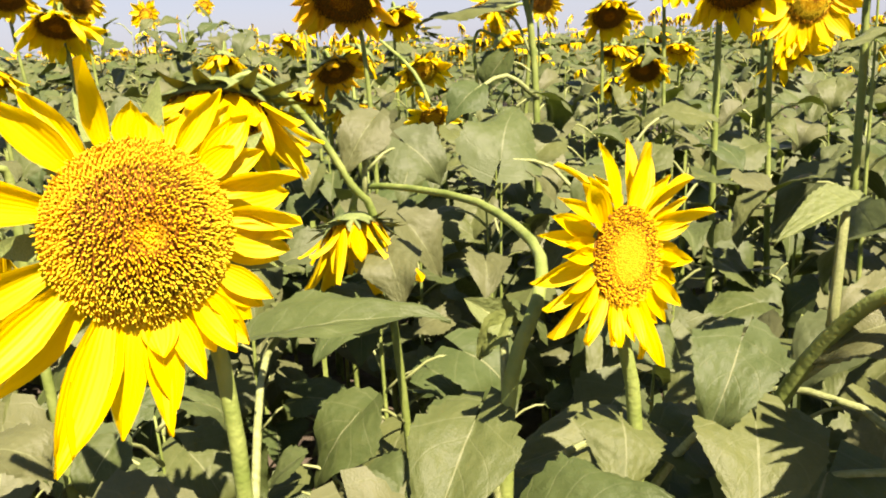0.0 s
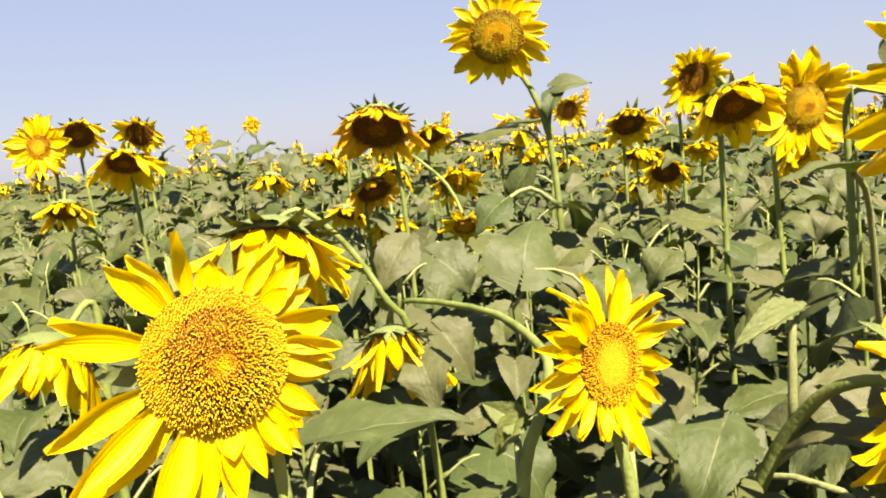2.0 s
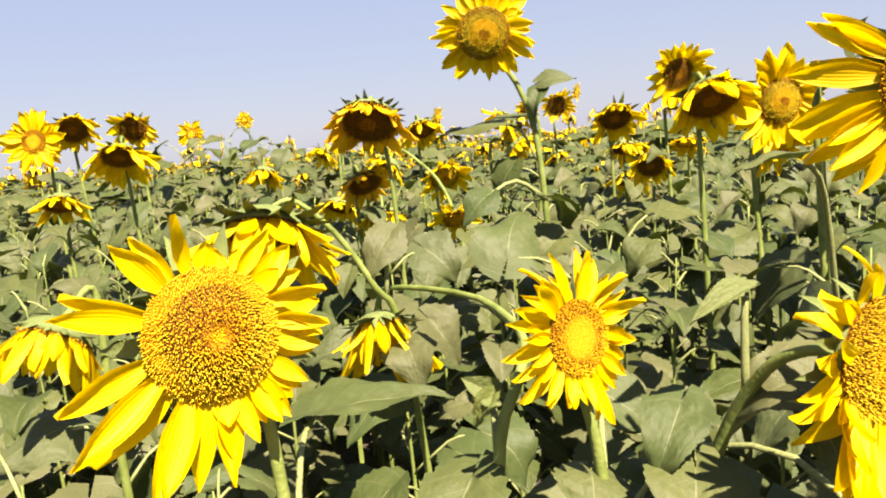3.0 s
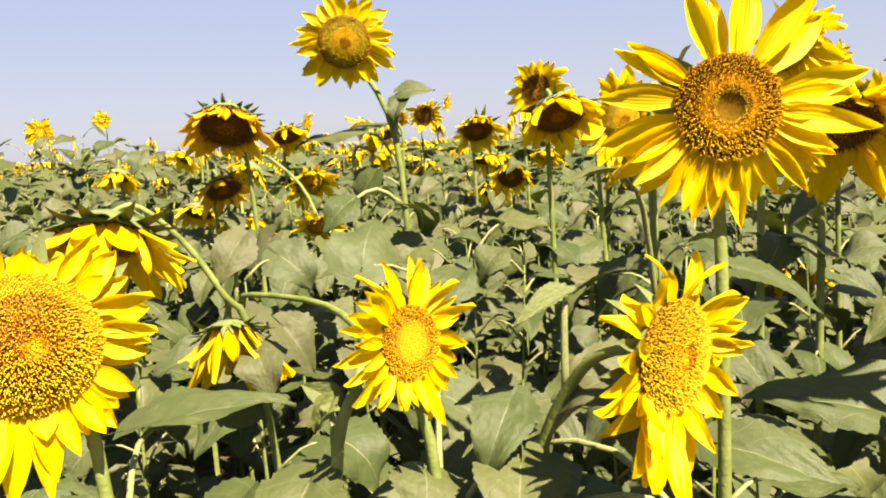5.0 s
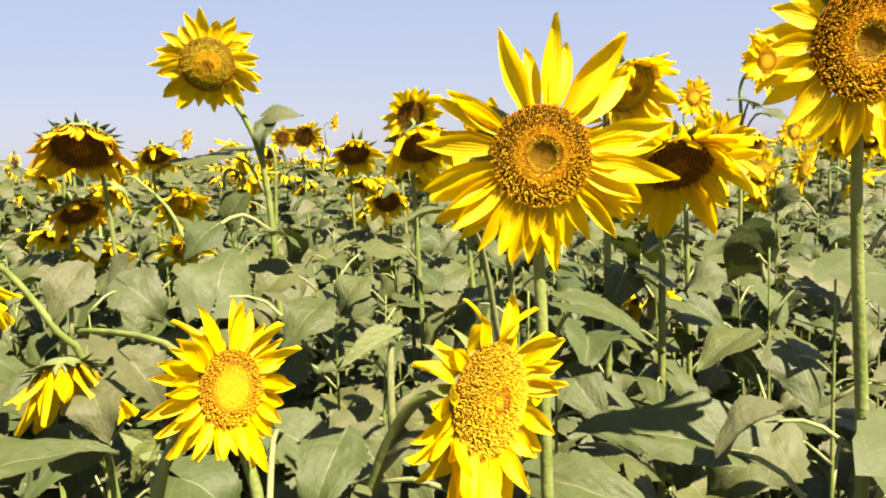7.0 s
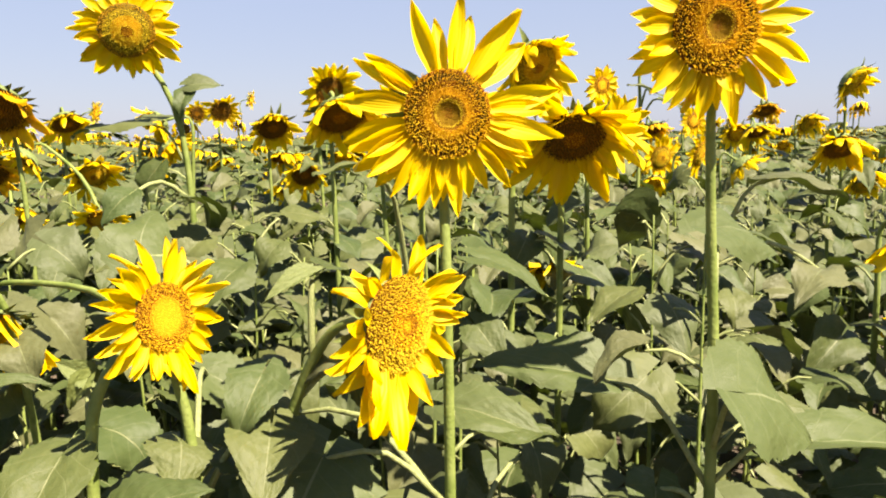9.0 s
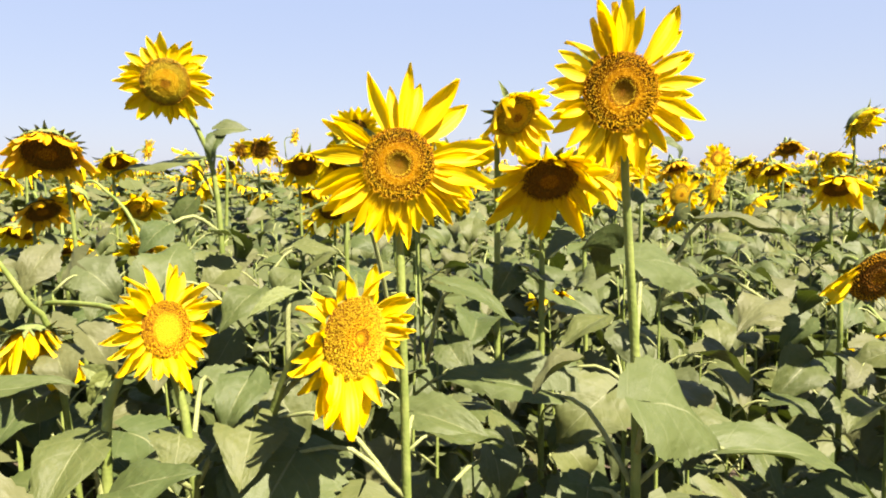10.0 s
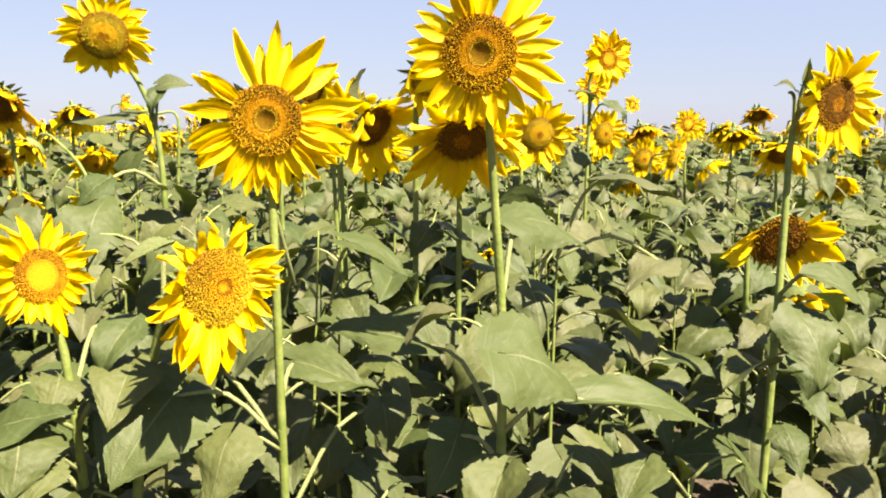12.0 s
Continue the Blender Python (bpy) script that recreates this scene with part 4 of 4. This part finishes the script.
def leafing_plant(x, y, height, leaves, seed):
    """A plant known by its topmost leaves: (root, tip, width, which)."""
    plant = green_plant(x, y, height, seed, leaves=9, low=0.4, leafy=min(height, 1.25))
    base = Vector((x, y, 0))
    rng = random.Random(seed)
    for root, tip, width, which in leaves:
        add_leaf(plant, base, root, tip, width, rng, (0.05, -0.1, 1), (x, y, height - 0.12), BLADES[which])
    TAKEN.append((x, y))


for k, (x, y, height) in enumerate(((-1.9, 5.5, 1.8), (-1.58, 5.1, 1.72), (-2.2, 5.8, 1.78), (-1.25, 4.6, 1.6), (-2.5, 5.4, 1.72), (-2.0, 4.7, 1.68), (-1.72, 5.9, 1.74))):
    green_plant(x, y, height, 920 + k, leaves=17, size=(0.12, 0.2), low=0.7)
    TAKEN.append((x, y))
sapling(1.28, 1.18)
leafing_plant(0.7, 1.02, 1.28, (((0.741, 0.95, 1.34), (0.873, 0.9, 1.272), 0.12, 0),), 905)
leafing_plant(0.62, 1.0, 1.36, (((0.5, 0.8, 1.522), (0.4, 0.75, 1.53), 0.06, 0),), 902)
leafing_plant(0.84, 1.44, 1.68, (((0.845, 1.43, 1.69), (0.855, 1.42, 1.76), 0.06, 7),), 903)
leafing_plant(1.2, 0.86, 1.42, (((1.293, 0.8, 1.494), (1.439, 0.75, 1.47), 0.1, 3), ((1.45, 0.82, 1.29), (1.315, 0.75, 1.265), 0.11, 1)), 904)
place(1.58, 1.95, (1.55, 1.8, 1.58), facing(0, -12), 0.062, "tan", 70, YELLOW_OPEN, count=28, reach=2.2, elevation=15, sag=0.25, leaves=9, high=1.35)
place(-0.45, 2.9, (-0.4, 2.62, 1.46), facing(30, -50), 0.07, "brown", 71, "sunflower plant with a dry brown hanging head", count=18, reach=1.9, elevation=10, sag=0.6, old=True, leaves=8, high=1.25)

# ---------------------------------------------------------------- leafy plants between them, row by row
fill = random.Random(77)
seed = 1000
rows = [(0.55, 0.98), (0.86, 1.08), (1.2, 1.1), (1.65, 1.22), (2.1, 1.27), (2.55, 1.29), (3.0, 1.3), (3.5, 1.32), (4.0, 1.33), (4.5, 1.34), (5.1, 1.35), (5.7, 1.36)]
for row_y, height in rows:
    x = -1.0 - 0.62 * row_y
    while x < 1.75 + 0.95 * row_y:
        px, py = x + fill.uniform(-0.09, 0.09), row_y + fill.uniform(-0.12, 0.12)
        x += 0.3 if row_y < 3 else 0.36
        seed += 1
        if any((px - a) ** 2 + (py - b) ** 2 < 0.018 for a, b in TAKEN):
            continue
        TAKEN.append((px, py))
        h = height + fill.uniform(-0.1, 0.08) - (0.26 if row_y < 1.4 and -0.35 < px < 0.15 else 0.12 if row_y < 1.5 and -0.6 < px < 0.3 else 0)
        if row_y > 2.7 and fill.random() < (0.22 if px > 0.5 else 0.08):
            sunflower(px, py, (px + fill.uniform(-.05, .05), py - 0.12, h + fill.uniform(0.0, 0.2)), facing(fill.uniform(-50, 50), fill.uniform(-65, -30)), fill.uniform(0.055, 0.08),
                      fill.choice(("brown", "brown", "tan", "small")), seed, DROOP, count=20, reach=1.9, elevation=20, sag=0.4, leaves=9, high=h - 0.05, sepals=10)
        else:
            green_plant(px, py, h, seed, size=(0.095, 0.16) if row_y < 1.0 else (0.1, 0.165) if row_y < 2.7 else (0.105, 0.17), leaves=22 if row_y < 1.0 and px > 1.1 else 11 if row_y < 1.0 else 13 if row_y < 1.5 else 16 if row_y < 2.7 else 15)


# ---------------------------------------------------------------- the field beyond, too many to count
def far_crop():
    rng = np.random.default_rng(5)
    verts, faces, slots = [], [], []
    outline = np.array([(0, 0), (0.38, -0.06), (0.5, 0.25), (0.33, 0.62), (0, 1.0), (-0.33, 0.62), (-0.5, 0.25), (-0.38, -0.06)])

    def leaf(p, az, pitch, size):
        d = np.array([math.cos(az) * math.cos(pitch), math.sin(az) * math.cos(pitch), math.sin(pitch)])
        s = np.array([-math.sin(az), math.cos(az), 0.0])
        u = np.cross(s, d)
        o = len(verts)
        for a, b in outline:
            verts.append(tuple(p + size * (s * a + d * b + u * (-0.25 * b * b + 0.18 * abs(a)))))
        faces.extend([(o, o + 1, o + 2, o + 3), (o, o + 3, o + 4), (o, o + 4, o + 5), (o, o + 5, o + 6, o + 7)])
        slots.extend([0] * 4)

    def flower(p, size, droop, az):
        n = np.array(facing(az, droop))
        x = np.cross((0, 0, 1), n)
        x /= np.linalg.norm(x)
        y = np.cross(n, x)
        count = 12
        for k in range(count):
            a = 2 * math.pi * k / count + rng.uniform(-.15, .15)
            rad = math.cos(a) * x + math.sin(a) * y
            tan = np.cross(n, rad)
            o = len(verts)
            tip = p + size * (rad * rng.uniform(0.6, 1.1) + np.array((0, 0, -rng.uniform(0.2, 0.7))) + n * 0.15)
            for q in (p + size * 0.42 * rad - tan * size * 0.1, p + size * 0.75 * rad - tan * size * 0.16, tip, p + size * 0.75 * rad + tan * size * 0.16, p + size * 0.42 * rad + tan * size * 0.1):
                verts.append(tuple(q))
            faces.append((o, o + 1, o + 2, o + 3, o + 4))
            slots.append(1)
        o = len(verts)
        for k in range(8):
            a = 2 * math.pi * k / 8
            verts.append(tuple(p + size * 0.42 * (math.cos(a) * x + math.sin(a) * y)))
        verts.append(tuple(p + n * size * 0.12))
        for k in range(8):
            faces.append((o + k, o + (k + 1) % 8, o + 8))
            slots.append(2)

    def stalk(a, b, w):
        o = len(verts)
        for p in (a, b):
            for k in range(3):
                verts.append((p[0] + w * math.cos(2.1 * k), p[1] + w * math.sin(2.1 * k), p[2]))
        for k in range(3):
            faces.append((o + k, o + (k + 1) % 3, o + 3 + (k + 1) % 3, o + 3 + k))
            slots.append(3)

    def bush(px, py, top, size, many, blooms=True):
        for k in range(many):
            az = rng.uniform(0, 6.28)
            h = top - (0.9 if many > 18 or not blooms else 0.6) * rng.random() ** 1.3
            r = rng.uniform(0.04, 0.2)
            yaw = az + rng.uniform(-.5, .5)
            if math.sin(yaw) > 0.2 and rng.random() < 0.6:
                yaw = -yaw
            leaf(np.array([px + r * math.cos(az), py + r * math.sin(az), h]), yaw, rng.uniform(-1.0, -0.1), size * rng.uniform(0.7, 1.15))
        stalk((px, py, 0), (px, py, top - 0.1), 0.009)
        if blooms and rng.random() < 0.45:
            tall = top + rng.uniform(-0.08, 0.22)
            flower(np.array([px, py - 0.06, tall]), 0.14 * rng.uniform(0.65, 1.15), rng.uniform(-85, -30) if rng.random() < 0.8 else rng.uniform(-30, 5), rng.uniform(-90, 90))
            stalk((px, py, tall - 0.4), (px, py, tall), 0.009)

    for side_y in np.arange(0.6, 6.2, 0.55):             # beside the plants that stand singly
        for out in np.arange(0.3, 9.0, 0.42):
            for px in (-1.0 - 0.62 * side_y - out, 1.75 + 0.95 * side_y + out):
                bush(px + rng.uniform(-.1, .1), side_y + rng.uniform(-.15, .15), 1.36 + rng.normal(0, 0.1), 0.15, 19)
    for row_y in np.arange(2.3, 6.2, 0.5):               # low growth between the single plants
        for px in np.arange(-1.0 - 0.62 * row_y, 1.75 + 0.95 * row_y, 0.34):
            bush(px + rng.uniform(-.1, .1), row_y + rng.uniform(-.1, .1), 1.12 + rng.normal(0, 0.06), 0.15, 13, False)
    y = 6.2
    while y < 70:
        step = 0.42 + 0.02 * y
        gap = 0.36 + 0.02 * y
        x = min(-12.0, -1.2 - 0.7 * y)
        many = 17 if y < 12 else 11 if y < 25 else 7
        while x < max(15.0, 2.0 + 1.0 * y):
            px, py = x + rng.uniform(-.15, .15) * (1 + y / 20), y + rng.uniform(-.2, .2) * (1 + y / 20)
            top = 1.46 + rng.normal(0, 0.11)
            size = 0.155 * (1 + y / 45)
            bush(px, py, top, size, many)
            x += gap
        y += step
    me = mesh_of("far_crop", verts, faces, [CROP_LEAF, CROP_YELLOW, UMBER, STEM], slots, smooth=False)
    layer = me.uv_layers.new(name="UVMap")
    layer.data.foreach_set("uv", np.tile(np.array([0.3, 0.55], dtype=np.float32), len(me.loops)))
    return tagged(new("far_crop", me), "dense field of sunflowers reaching to the horizon", "sunflower field", kind="stuff")


def distant_canopy():
    """The tops of the crop where single plants can no longer be told apart."""
    rng = np.random.default_rng(9)
    ys = np.geomspace(55, 700, 70)
    us = np.linspace(-1.1, 1.5, 240)
    verts = [(u * yy, yy, 1.38 + rng.normal(0, 0.09)) for yy in ys for u in us]
    me = mesh_of("distant_crop", verts, grid_faces(len(ys), len(us)), [plain_material("distant_crop", (0.09, 0.12, 0.05), (0.2, 0.2, 0.05), 0.8, 0.8, 0.6, relief=0.05)], smooth=False)
    return tagged(new("distant_crop", me), "grey-green tops of the sunflower crop far away", "sunflower field", kind="stuff")


far_crop()
distant_canopy()
